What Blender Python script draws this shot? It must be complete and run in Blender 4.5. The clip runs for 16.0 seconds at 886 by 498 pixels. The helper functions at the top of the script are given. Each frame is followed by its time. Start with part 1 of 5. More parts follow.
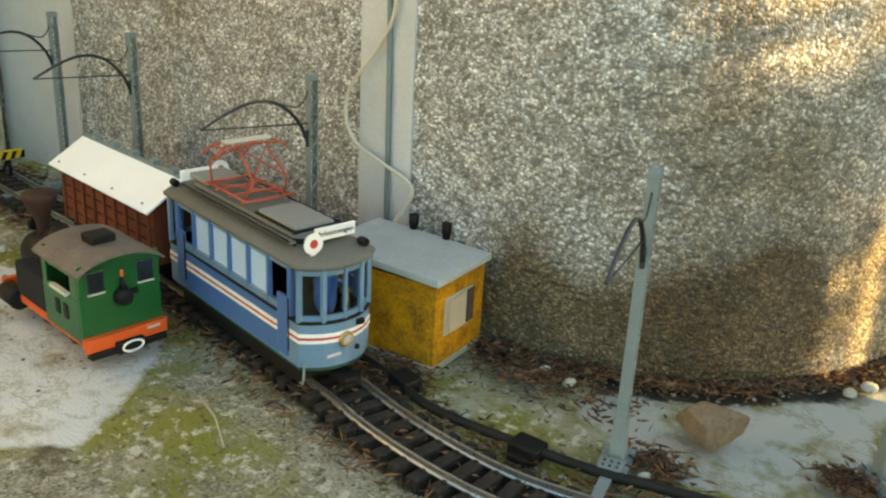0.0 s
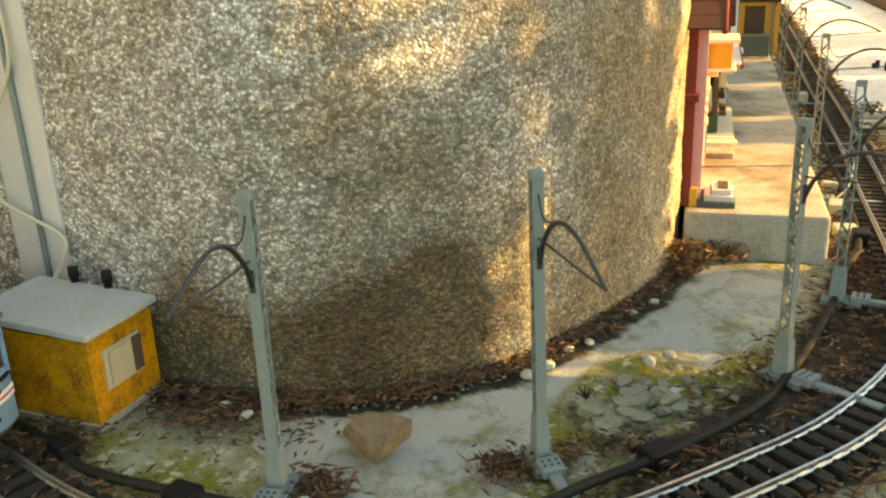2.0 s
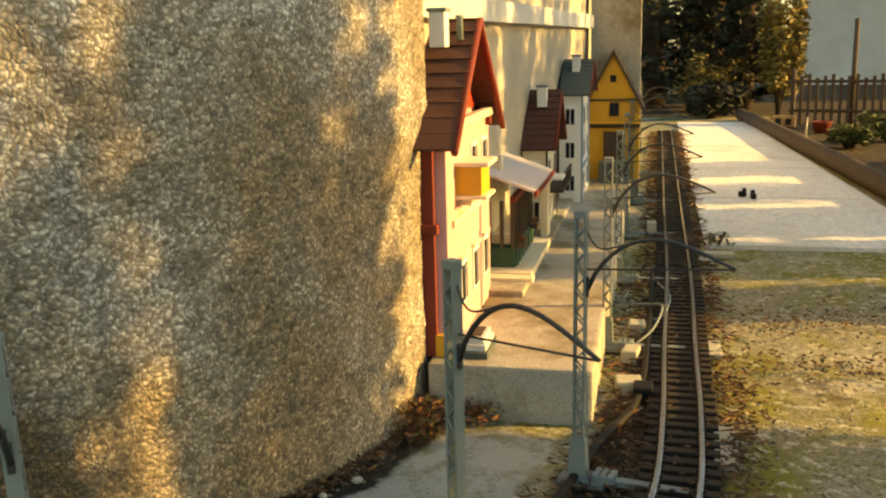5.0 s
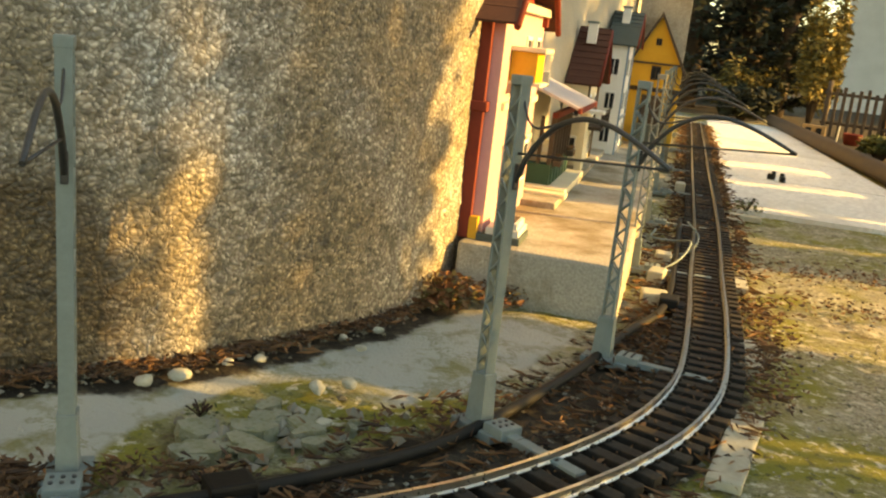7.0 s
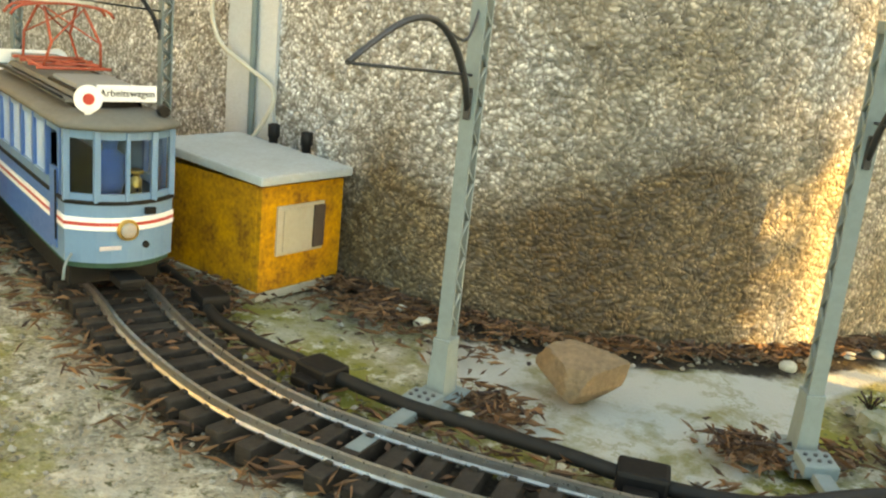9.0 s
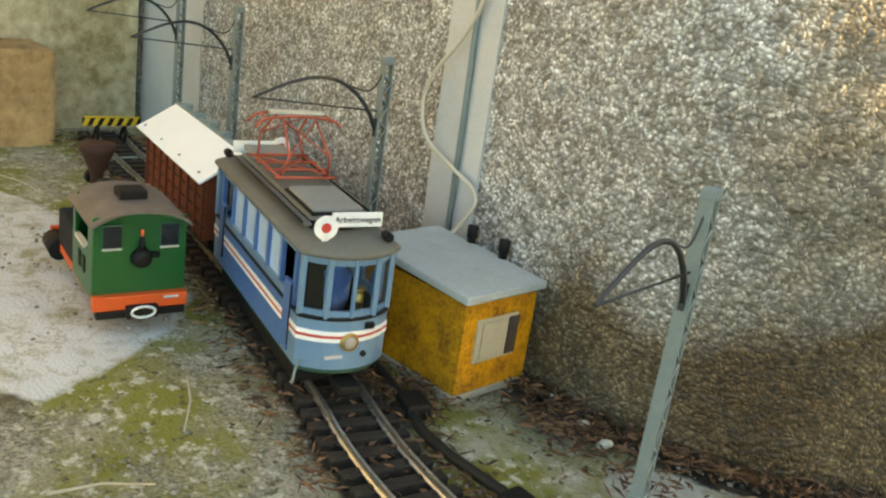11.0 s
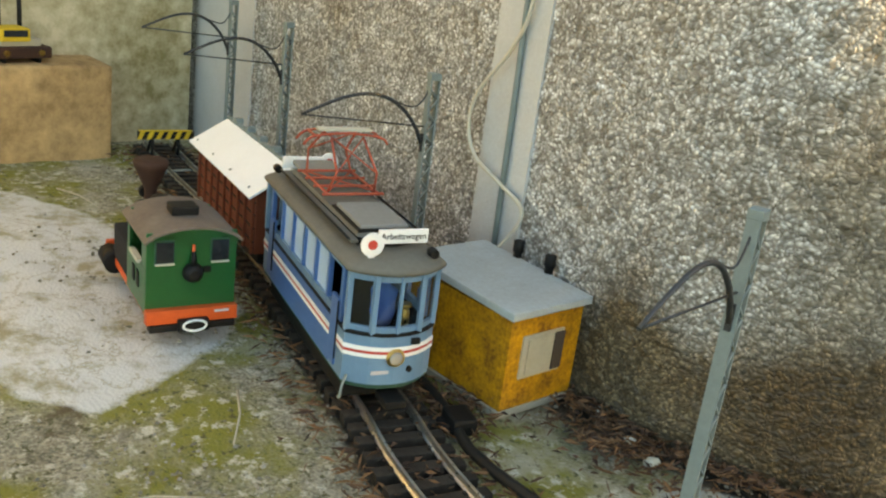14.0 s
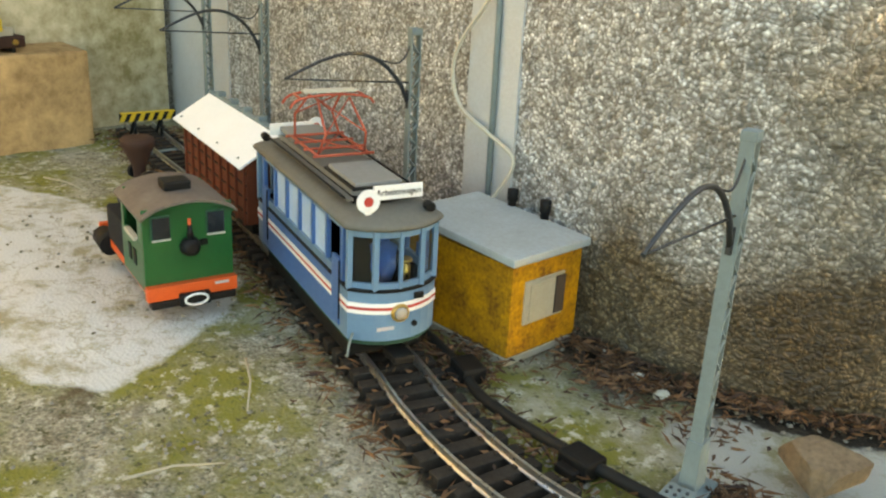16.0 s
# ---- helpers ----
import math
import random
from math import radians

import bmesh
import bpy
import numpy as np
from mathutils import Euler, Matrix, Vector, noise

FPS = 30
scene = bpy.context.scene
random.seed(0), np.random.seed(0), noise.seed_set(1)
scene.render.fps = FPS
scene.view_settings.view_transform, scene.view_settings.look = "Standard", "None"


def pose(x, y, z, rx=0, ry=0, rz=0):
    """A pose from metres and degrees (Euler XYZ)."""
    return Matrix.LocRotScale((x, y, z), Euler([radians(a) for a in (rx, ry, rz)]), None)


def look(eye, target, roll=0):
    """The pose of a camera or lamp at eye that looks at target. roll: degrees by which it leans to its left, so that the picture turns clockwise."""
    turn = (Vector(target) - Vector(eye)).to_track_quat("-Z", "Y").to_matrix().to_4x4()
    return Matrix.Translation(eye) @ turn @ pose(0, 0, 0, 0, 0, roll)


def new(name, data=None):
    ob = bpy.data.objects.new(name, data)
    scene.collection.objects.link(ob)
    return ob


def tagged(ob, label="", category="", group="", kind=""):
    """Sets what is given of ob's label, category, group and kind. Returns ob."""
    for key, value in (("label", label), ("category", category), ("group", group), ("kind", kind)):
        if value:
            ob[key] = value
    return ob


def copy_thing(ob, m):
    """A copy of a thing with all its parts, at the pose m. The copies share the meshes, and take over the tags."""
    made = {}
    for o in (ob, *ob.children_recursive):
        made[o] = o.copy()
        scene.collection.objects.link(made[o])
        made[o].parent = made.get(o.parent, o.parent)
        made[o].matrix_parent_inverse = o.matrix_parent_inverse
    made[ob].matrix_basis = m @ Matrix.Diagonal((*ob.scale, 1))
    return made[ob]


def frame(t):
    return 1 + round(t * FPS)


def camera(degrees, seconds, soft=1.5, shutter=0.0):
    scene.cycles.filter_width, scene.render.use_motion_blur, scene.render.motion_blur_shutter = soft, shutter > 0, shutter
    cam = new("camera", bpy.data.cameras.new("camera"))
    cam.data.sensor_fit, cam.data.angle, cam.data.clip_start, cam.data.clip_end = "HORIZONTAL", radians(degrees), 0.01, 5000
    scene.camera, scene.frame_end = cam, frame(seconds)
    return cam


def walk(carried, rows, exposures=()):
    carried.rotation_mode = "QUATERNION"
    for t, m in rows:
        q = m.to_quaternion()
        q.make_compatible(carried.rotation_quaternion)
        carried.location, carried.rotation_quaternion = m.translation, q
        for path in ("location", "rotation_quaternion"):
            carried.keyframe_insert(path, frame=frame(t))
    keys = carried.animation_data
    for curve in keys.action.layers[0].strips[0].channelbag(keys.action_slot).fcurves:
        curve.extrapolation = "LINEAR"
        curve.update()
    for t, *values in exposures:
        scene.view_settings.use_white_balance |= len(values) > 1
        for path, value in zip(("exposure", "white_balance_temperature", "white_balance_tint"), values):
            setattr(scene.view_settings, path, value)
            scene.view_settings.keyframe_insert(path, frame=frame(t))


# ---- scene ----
cam = camera(51.0, 16.0, soft=2.2)
PATH = [
    (0, (-0.383, -1.075, 0.525), (-1.385, 0.501, -0.191), 3.1),
    (0.5, (-0.357, -1.083, 0.515), (-1.286, 0.549, -0.172), 2.4),
    (1, (-0.33, -1.031, 0.518), (-1.139, 0.657, -0.186), 1.9),
    (1.5, (-0.289, -1.008, 0.518), (-1.079, 0.689, -0.185), 0.7),
    (2, (-0.204, -0.956, 0.527), (-0.916, 0.784, -0.156), -2.3),
    (2.5, (-0.166, -0.906, 0.534), (-0.869, 0.852, -0.112), -3.1),
    (3, (-0.117, -0.84, 0.536), (-0.909, 0.886, -0.091), -3.3),
    (3.5, (-0.068, -0.755, 0.527), (-0.869, 0.948, -0.152), -5.3),
    (4, (-0.009, -0.648, 0.518), (-0.646, 1.183, 0.026), -2.6),
    (4.5, (0.026, -0.614, 0.496), (-0.631, 1.225, 0.066), -2.3),
    (6.8, (0.037, -0.655, 0.365), (-0.556, 1.201, -0.085), 4.8),
    (7, (-0.001, -0.647, 0.334), (-0.65, 1.189, -0.122), 6.4),
    (7.5, (-0.078, -0.685, 0.28), (-0.94, 1.07, -0.144), 8.8),
    (8, (-0.135, -0.753, 0.248), (-1.117, 0.948, -0.128), 10.4),
    (8.5, (-0.211, -0.799, 0.282), (-1.273, 0.827, -0.193), 9.4),
    (9, (-0.281, -0.822, 0.296), (-1.429, 0.725, -0.238), 6.1),
    (9.5, (-0.323, -0.867, 0.352), (-1.47, 0.639, -0.294), 6.9),
    (10, (-0.322, -0.888, 0.414), (-1.627, 0.526, -0.133), 6.2),
    (10.2, (-0.325, -0.895, 0.432), (-1.606, 0.522, -0.16), 8.0),
    (12.5, (-0.335, -0.89, 0.458), (-1.712, 0.408, -0.187), 7.8),
    (13, (-0.334, -0.889, 0.456), (-1.712, 0.406, -0.197), 8.1),
    (13.5, (-0.332, -0.891, 0.458), (-1.721, 0.4, -0.178), 7.4),
    (14, (-0.33, -0.893, 0.463), (-1.729, 0.382, -0.183), 7.5),
    (14.5, (-0.332, -0.89, 0.461), (-1.733, 0.384, -0.181), 7.0),
    (15, (-0.336, -0.89, 0.456), (-1.726, 0.386, -0.206), 6.6),
    (15.5, (-0.332, -0.894, 0.451), (-1.709, 0.38, -0.241), 4.6),
    (16, (-0.329, -0.902, 0.449), (-1.692, 0.378, -0.261), 3.2),
]
walk(cam, [(t, look(eye, target, roll)) for t, eye, target, roll in PATH],
     exposures=[(0.0, 2.10, 7600, -3), (1.0, 2.22, 8100, -1), (2.0, 2.05, 8900, -1), (3.0, 1.88, 9500, 0), (3.6, 1.72, 9400, 0), (4.5, 1.27, 9200, 0), (7.0, 1.70, 9500, 0), (7.5, 2.13, 9600, 0),
                (8.0, 2.58, 9700, -1), (8.5, 2.76, 9600, -1), (9.0, 2.72, 9100, -1), (9.5, 2.6, 8400, -1), (10.0, 2.37, 7900, -1), (12.5, 2.15, 7600, 1), (14.5, 2.15, 7600, 1), (15.5, 2.17, 7700, 1), (16.0, 2.37, 7800, 1)])

# ---- light ----
SUN = Vector((0.93, 0.27, 0.30)).normalized()
world = bpy.data.worlds.new("sky")
scene.world = world
world.use_nodes = True
wn = world.node_tree.nodes
sky = wn.new("ShaderNodeTexSky")
sky.sky_type = 'NISHITA'
sky.sun_disc = False
sky.sun_elevation = math.asin(SUN.z)
sky.sun_rotation = math.atan2(SUN.x, SUN.y)
world.node_tree.links.new(sky.outputs[0], wn["Background"].inputs[0])
wn["Background"].inputs[1].default_value = 0.15
sun_data = bpy.data.lights.new("sun", 'SUN')
sun_data.energy, sun_data.angle, sun_data.color = 5.0, radians(0.7), (1.0, 0.63, 0.24)
sun_ob = new("sun", sun_data)
sun_ob.matrix_world = look(SUN * 20, (0, 0, 0))

# ---- materials ----
def mat(name, base, other=None, rough=0.7, metal=0.0, fine=220.0, coarse=14.0, amount=0.5, bump=0.15, depth=0.001, spot=0.5, coat=0.0):
    """Two scales of variation between two colours, with a fine relief."""
    m = bpy.data.materials.new(name)
    m.use_nodes = True
    n, l = m.node_tree.nodes, m.node_tree.links
    b = n["Principled BSDF"]
    other = other or tuple(c * 0.6 for c in base)
    co = n.new("ShaderNodeTexCoord")
    big, small = n.new("ShaderNodeTexNoise"), n.new("ShaderNodeTexNoise")
    for node, s, d in ((big, coarse, 6), (small, fine, 4)):
        node.inputs["Scale"].default_value, node.inputs["Detail"].default_value = s, d
        node.inputs["Roughness"].default_value = 0.65
        l.new(co.outputs["Object"], node.inputs["Vector"])
    mixf = n.new("ShaderNodeMix")
    mixf.data_type = 'FLOAT'
    mixf.inputs[0].default_value = 0.4
    l.new(big.outputs[0], mixf.inputs[2])
    l.new(small.outputs[0], mixf.inputs[3])
    ramp = n.new("ShaderNodeMapRange")
    ramp.inputs[1].default_value, ramp.inputs[2].default_value = spot - 0.12, spot + 0.16
    ramp.inputs[3].default_value, ramp.inputs[4].default_value = 0.0, amount
    l.new(mixf.outputs[0], ramp.inputs[0])
    mix = n.new("ShaderNodeMix")
    mix.data_type = 'RGBA'
    mix.inputs[6].default_value, mix.inputs[7].default_value = (*base, 1), (*other, 1)
    l.new(ramp.outputs[0], mix.inputs[0])
    l.new(mix.outputs[2], b.inputs["Base Color"])
    rr = n.new("ShaderNodeMapRange")
    rr.inputs[3].default_value, rr.inputs[4].default_value = max(rough - 0.12, 0.03), min(rough + 0.12, 1)
    l.new(small.outputs[0], rr.inputs[0])
    l.new(rr.outputs[0], b.inputs["Roughness"])
    b.inputs["Metallic"].default_value = metal
    b.inputs["Specular IOR Level"].default_value = 0.5 if rough < 0.5 else 0.2
    b.inputs["Coat Weight"].default_value = coat
    bp = n.new("ShaderNodeBump")
    bp.inputs["Strength"].default_value, bp.inputs["Distance"].default_value = bump, depth
    l.new(small.outputs[0], bp.inputs["Height"])
    l.new(bp.outputs[0], b.inputs["Normal"])
    return m


def dash(name, cells, dark, mid, light, tint, tint_at, crevice_shade, depth=0.004, low=None):
    """Pebbledash: stones bedded in render, each with its own tone; broad tint, dark gaps and brown blobs."""
    m = bpy.data.materials.new(name)
    m.use_nodes = True
    n, l = m.node_tree.nodes, m.node_tree.links
    b = n["Principled BSDF"]
    co = n.new("ShaderNodeTexCoord")
    warp = n.new("ShaderNodeTexNoise")
    warp.inputs["Scale"].default_value = 60
    l.new(co.outputs["Object"], warp.inputs["Vector"])
    add = n.new("ShaderNodeVectorMath")
    add.operation = 'MULTIPLY_ADD'
    add.inputs[1].default_value = (0.016, 0.016, 0.006)
    l.new(warp.outputs["Color"], add.inputs[0])
    l.new(co.outputs["Object"], add.inputs[2])
    vor = n.new("ShaderNodeTexVoronoi")
    vor.inputs["Scale"].default_value = cells
    l.new(add.outputs[0], vor.inputs["Vector"])
    sep = n.new("ShaderNodeSeparateColor")
    l.new(vor.outputs["Color"], sep.inputs[0])
    ramp = n.new("ShaderNodeValToRGB")
    e = ramp.color_ramp.elements
    e[0].position, e[0].color = 0.05, (*dark, 1)
    e[1].position, e[1].color = 0.97, (*light, 1)
    k = e.new(0.55)
    k.color = (*mid, 1)
    l.new(sep.outputs[0], ramp.inputs[0])
    big = n.new("ShaderNodeTexNoise")
    big.inputs["Scale"].default_value, big.inputs["Detail"].default_value = tint_at, 5
    l.new(co.outputs["Object"], big.inputs["Vector"])
    mr = n.new("ShaderNodeMapRange")
    mr.inputs[1].default_value, mr.inputs[2].default_value, mr.inputs[4].default_value = 0.42, 0.66, 0.85
    xyz = n.new("ShaderNodeSeparateXYZ")
    l.new(co.outputs["Object"], xyz.inputs[0])
    along = n.new("ShaderNodeMapRange")
    along.inputs[1].default_value, along.inputs[2].default_value = -1.25, -0.35
    along.inputs[3].default_value, along.inputs[4].default_value = -0.24, 0.13
    l.new(xyz.outputs[0], along.inputs[0])
    lean = n.new("ShaderNodeMath")
    lean.operation = 'ADD'
    l.new(big.outputs[0], lean.inputs[0])
    l.new(along.outputs[0], lean.inputs[1])
    l.new(lean.outputs[0], mr.inputs[0])
    mott = n.new("ShaderNodeTexNoise")
    mott.inputs["Scale"].default_value, mott.inputs["Detail"].default_value, mott.inputs["Roughness"].default_value = 34, 6, 0.7
    l.new(co.outputs["Object"], mott.inputs["Vector"])
    mm = n.new("ShaderNodeMapRange")
    mm.inputs[1].default_value, mm.inputs[2].default_value = 0.34, 0.66
    mm.inputs[3].default_value, mm.inputs[4].default_value = 0.52, 1.28
    l.new(mott.outputs[0], mm.inputs[0])
    hsv = n.new("ShaderNodeHueSaturation")
    l.new(mm.outputs[0], hsv.inputs["Value"])
    l.new(ramp.outputs[0], hsv.inputs["Color"])
    mix = n.new("ShaderNodeMix")
    mix.data_type, mix.blend_type = 'RGBA', 'MULTIPLY'
    mix.inputs[7].default_value = (*tint, 1)
    l.new(mr.outputs[0], mix.inputs[0])
    l.new(hsv.outputs[0], mix.inputs[6])
    # crevice shade put into the colour: gaps between the stones go darker
    gap = n.new("ShaderNodeMapRange")
    gap.inputs[1].default_value, gap.inputs[2].default_value = 0.28, 0.62
    l.new(vor.outputs["Distance"], gap.inputs[0])
    st = n.new("ShaderNodeMix")
    st.data_type = 'RGBA'
    st.inputs[7].default_value = (*crevice_shade, 1)
    gm = n.new("ShaderNodeMath")
    gm.operation = 'MULTIPLY'
    gm.inputs[1].default_value = 0.6
    l.new(gap.outputs[0], gm.inputs[0])
    l.new(gm.outputs[0], st.inputs[0])
    l.new(mix.outputs[2], st.inputs[6])
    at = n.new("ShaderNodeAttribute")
    at.attribute_name = "browning"
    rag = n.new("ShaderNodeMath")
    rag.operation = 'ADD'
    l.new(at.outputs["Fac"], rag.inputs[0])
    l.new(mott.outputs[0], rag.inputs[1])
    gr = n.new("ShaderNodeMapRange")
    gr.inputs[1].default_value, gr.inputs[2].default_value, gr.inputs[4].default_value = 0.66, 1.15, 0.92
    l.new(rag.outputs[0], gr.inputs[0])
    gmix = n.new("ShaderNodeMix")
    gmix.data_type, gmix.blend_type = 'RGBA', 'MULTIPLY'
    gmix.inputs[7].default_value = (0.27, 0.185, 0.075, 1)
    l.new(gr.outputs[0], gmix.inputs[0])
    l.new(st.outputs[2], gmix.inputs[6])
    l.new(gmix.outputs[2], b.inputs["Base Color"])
    b.inputs["Roughness"].default_value = 0.5
    b.inputs["Specular IOR Level"].default_value = 0.45
    bp = n.new("ShaderNodeBump")
    bp.inputs["Strength"].default_value, bp.inputs["Distance"].default_value = 0.9, depth
    bp.invert = True
    l.new(vor.outputs["Distance"], bp.inputs["Height"])
    l.new(bp.outputs[0], b.inputs["Normal"])
    return m


def layered(name, layers, rough=0.9, fine=260.0, depth=0.003, calm=0.0, masks=()):
    """A ground of several colours: each layer (colour, scale, from, to, offset) spreads over those before it by its own noise."""
    m = bpy.data.materials.new(name)
    m.use_nodes = True
    n, l = m.node_tree.nodes, m.node_tree.links
    b = n["Principled BSDF"]
    co = n.new("ShaderNodeTexCoord")
    small = n.new("ShaderNodeTexNoise")
    small.inputs["Scale"].default_value, small.inputs["Detail"].default_value = fine, 6
    l.new(co.outputs["Object"], small.inputs["Vector"])
    last = None
    for colour, scale, lo, hi, off in layers:
        if last is None:
            rgb = n.new("ShaderNodeHueSaturation")
            rgb.inputs["Color"].default_value = (*colour, 1)
            mr = n.new("ShaderNodeMapRange")
            mr.inputs[1].default_value, mr.inputs[2].default_value = 0.3, 0.7
            mr.inputs[3].default_value, mr.inputs[4].default_value = 0.42 + 0.4 * calm, 1.5 - 0.32 * calm
            l.new(small.outputs[0], mr.inputs[0])
            l.new(mr.outputs[0], rgb.inputs["Value"])
            last = rgb.outputs[0]
            continue
        mp = n.new("ShaderNodeMapping")
        mp.inputs["Location"].default_value = (off, off * 0.7, off * 0.3)
        l.new(co.outputs["Object"], mp.inputs[0])
        no = n.new("ShaderNodeTexNoise")
        no.inputs["Scale"].default_value, no.inputs["Detail"].default_value, no.inputs["Roughness"].default_value = scale, 9, 0.68
        l.new(mp.outputs[0], no.inputs["Vector"])
        mr = n.new("ShaderNodeMapRange")
        mr.inputs[1].default_value, mr.inputs[2].default_value = lo, hi
        l.new(no.outputs[0], mr.inputs[0])
        mix = n.new("ShaderNodeMix")
        mix.data_type = 'RGBA'
        mix.inputs[7].default_value = (*colour, 1)
        l.new(mr.outputs[0], mix.inputs[0])
        l.new(last, mix.inputs[6])
        last = mix.outputs[2]
    # poured patches, from the ground's own layer named in masks, with ragged edges
    for attribute, colour, dirt, scale in masks:
        at = n.new("ShaderNodeAttribute")
        at.attribute_name = attribute
        no = n.new("ShaderNodeTexNoise")
        no.inputs["Scale"].default_value, no.inputs["Detail"].default_value, no.inputs["Roughness"].default_value = scale, 9, 0.7
        l.new(co.outputs["Object"], no.inputs["Vector"])
        su = n.new("ShaderNodeMath")
        su.operation = 'ADD'
        l.new(at.outputs["Fac"], su.inputs[0])
        l.new(no.outputs[0], su.inputs[1])
        mr = n.new("ShaderNodeMapRange")
        mr.inputs[1].default_value, mr.inputs[2].default_value = 0.86, 1.04
        l.new(su.outputs[0], mr.inputs[0])
        no2 = n.new("ShaderNodeTexNoise")
        no2.inputs["Scale"].default_value, no2.inputs["Detail"].default_value, no2.inputs["Roughness"].default_value = scale * 1.7, 8, 0.7
        l.new(co.outputs["Object"], no2.inputs["Vector"])
        m2 = n.new("ShaderNodeMapRange")
        m2.inputs[1].default_value, m2.inputs[2].default_value = 0.50, 0.63
        l.new(no2.outputs[0], m2.inputs[0])
        vo = n.new("ShaderNodeTexVoronoi")
        vo.feature = 'DISTANCE_TO_EDGE'
        vo.inputs["Scale"].default_value = 6.5
        bent = n.new("ShaderNodeVectorMath")
        bent.operation = 'MULTIPLY_ADD'
        bent.inputs[1].default_value = (0.22, 0.22, 0.22)
        l.new(no2.outputs["Color"], bent.inputs[0])
        l.new(co.outputs["Object"], bent.inputs[2])
        l.new(bent.outputs[0], vo.inputs["Vector"])
        crack = n.new("ShaderNodeMapRange")
        crack.inputs[1].default_value, crack.inputs[2].default_value = 0.03, 0.0
        crack.inputs[3].default_value, crack.inputs[4].default_value = 0.0, 0.85
        l.new(vo.outputs["Distance"], crack.inputs[0])
        own = n.new("ShaderNodeMix")
        own.data_type = 'RGBA'
        own.inputs[6].default_value, own.inputs[7].default_value = (*colour, 1), (*dirt, 1)
        worst = n.new("ShaderNodeMath")
        worst.operation = 'MAXIMUM'
        l.new(m2.outputs[0], worst.inputs[0])
        l.new(crack.outputs[0], worst.inputs[1])
        l.new(worst.outputs[0], own.inputs[0])
        mix = n.new("ShaderNodeMix")
        mix.data_type = 'RGBA'
        l.new(mr.outputs[0], mix.inputs[0])
        l.new(last, mix.inputs[6])
        l.new(own.outputs[2], mix.inputs[7])
        last = mix.outputs[2]
    l.new(last, b.inputs["Base Color"])
    b.inputs["Roughness"].default_value = rough
    b.inputs["Specular IOR Level"].default_value = 0.2
    bp = n.new("ShaderNodeBump")
    bp.inputs["Strength"].default_value, bp.inputs["Distance"].default_value = 0.8, depth
    l.new(small.outputs[0], bp.inputs["Height"])
    l.new(bp.outputs[0], b.inputs["Normal"])
    return m


def varied(name, a, c, rough=0.8):
    """Many small pieces, each of its own tone between two colours."""
    m = bpy.data.materials.new(name)
    m.use_nodes = True
    n, l = m.node_tree.nodes, m.node_tree.links
    g = n.new("ShaderNodeNewGeometry")
    mix = n.new("ShaderNodeMix")
    mix.data_type = 'RGBA'
    mix.inputs[6].default_value, mix.inputs[7].default_value = (*a, 1), (*c, 1)
    l.new(g.outputs["Random Per Island"], mix.inputs[0])
    l.new(mix.outputs[2], n["Principled BSDF"].inputs["Base Color"])
    n["Principled BSDF"].inputs["Roughness"].default_value = rough
    return m


def glassy(name, colour, rough=0.05, trans=1.0):
    m = bpy.data.materials.new(name)
    m.use_nodes = True
    b = m.node_tree.nodes["Principled BSDF"]
    b.inputs["Base Color"].default_value = (*colour, 1)
    b.inputs["Roughness"].default_value, b.inputs["Transmission Weight"].default_value = rough, trans
    return m


WALL = dash("pebbledash", 250, (0.22, 0.215, 0.195), (0.52, 0.52, 0.50), (0.90, 0.91, 0.90), (0.42, 0.30, 0.145), 3.6, (0.11, 0.09, 0.06), 0.002)
RENDER = mat("smooth_render", (0.54, 0.55, 0.54), (0.36, 0.35, 0.32), 0.85, coarse=9, bump=0.5, depth=0.002)
STREETWALL = mat("old_cream_render", (0.44, 0.41, 0.34), (0.25, 0.225, 0.17), 0.85, coarse=6, bump=0.5, depth=0.003)
ENDWALL = mat("stained_ochre_concrete", (0.54, 0.48, 0.33), (0.17, 0.14, 0.05), 0.9, coarse=5, fine=40, amount=0.9, spot=0.49, bump=0.4, depth=0.003)
PLINTH = mat("stained_concrete", (0.52, 0.34, 0.16), (0.15, 0.09, 0.04), 0.9, coarse=8, fine=50, amount=0.9, spot=0.49, bump=0.4, depth=0.003)
GROUND = layered("mossy_concrete", [((0.26, 0.24, 0.17), 1, 0, 1, 0), ((0.40, 0.37, 0.29), 5, 0.5, 0.62, 3.1), ((0.19, 0.18, 0.035), 6, 0.43, 0.58, 7.7),
                                    ((0.10, 0.075, 0.04), 9, 0.58, 0.68, 1.3), ((0.48, 0.45, 0.35), 60, 0.54, 0.62, 5.0), ((0.085, 0.08, 0.035), 95, 0.55, 0.63, 9.0)],
                 masks=(("pale", (0.54, 0.54, 0.51), (0.30, 0.27, 0.17), 9.0), ("path", (0.39, 0.39, 0.34), (0.21, 0.20, 0.095), 9.0), ("soil", (0.045, 0.032, 0.02), (0.09, 0.07, 0.03), 5.0), ("bed", (0.030, 0.024, 0.017), (0.085, 0.068, 0.045), 24.0)))
WHITESLAB = layered("weathered_slab", [((0.72, 0.71, 0.68), 1, 0, 1, 0), ((0.55, 0.53, 0.48), 2.5, 0.5, 0.66, 2.2)], fine=90, depth=0.002, calm=0.9)
PLATFORM = layered("platform_concrete", [((0.38, 0.355, 0.30), 1, 0, 1, 0), ((0.19, 0.16, 0.10), 7, 0.48, 0.64, 5.2)], depth=0.002, calm=0.9)
RAIL = mat("rail_brass_tarnished", (0.60, 0.60, 0.59), (0.33, 0.31, 0.28), 0.30, 0.95, coarse=40, amount=0.6)
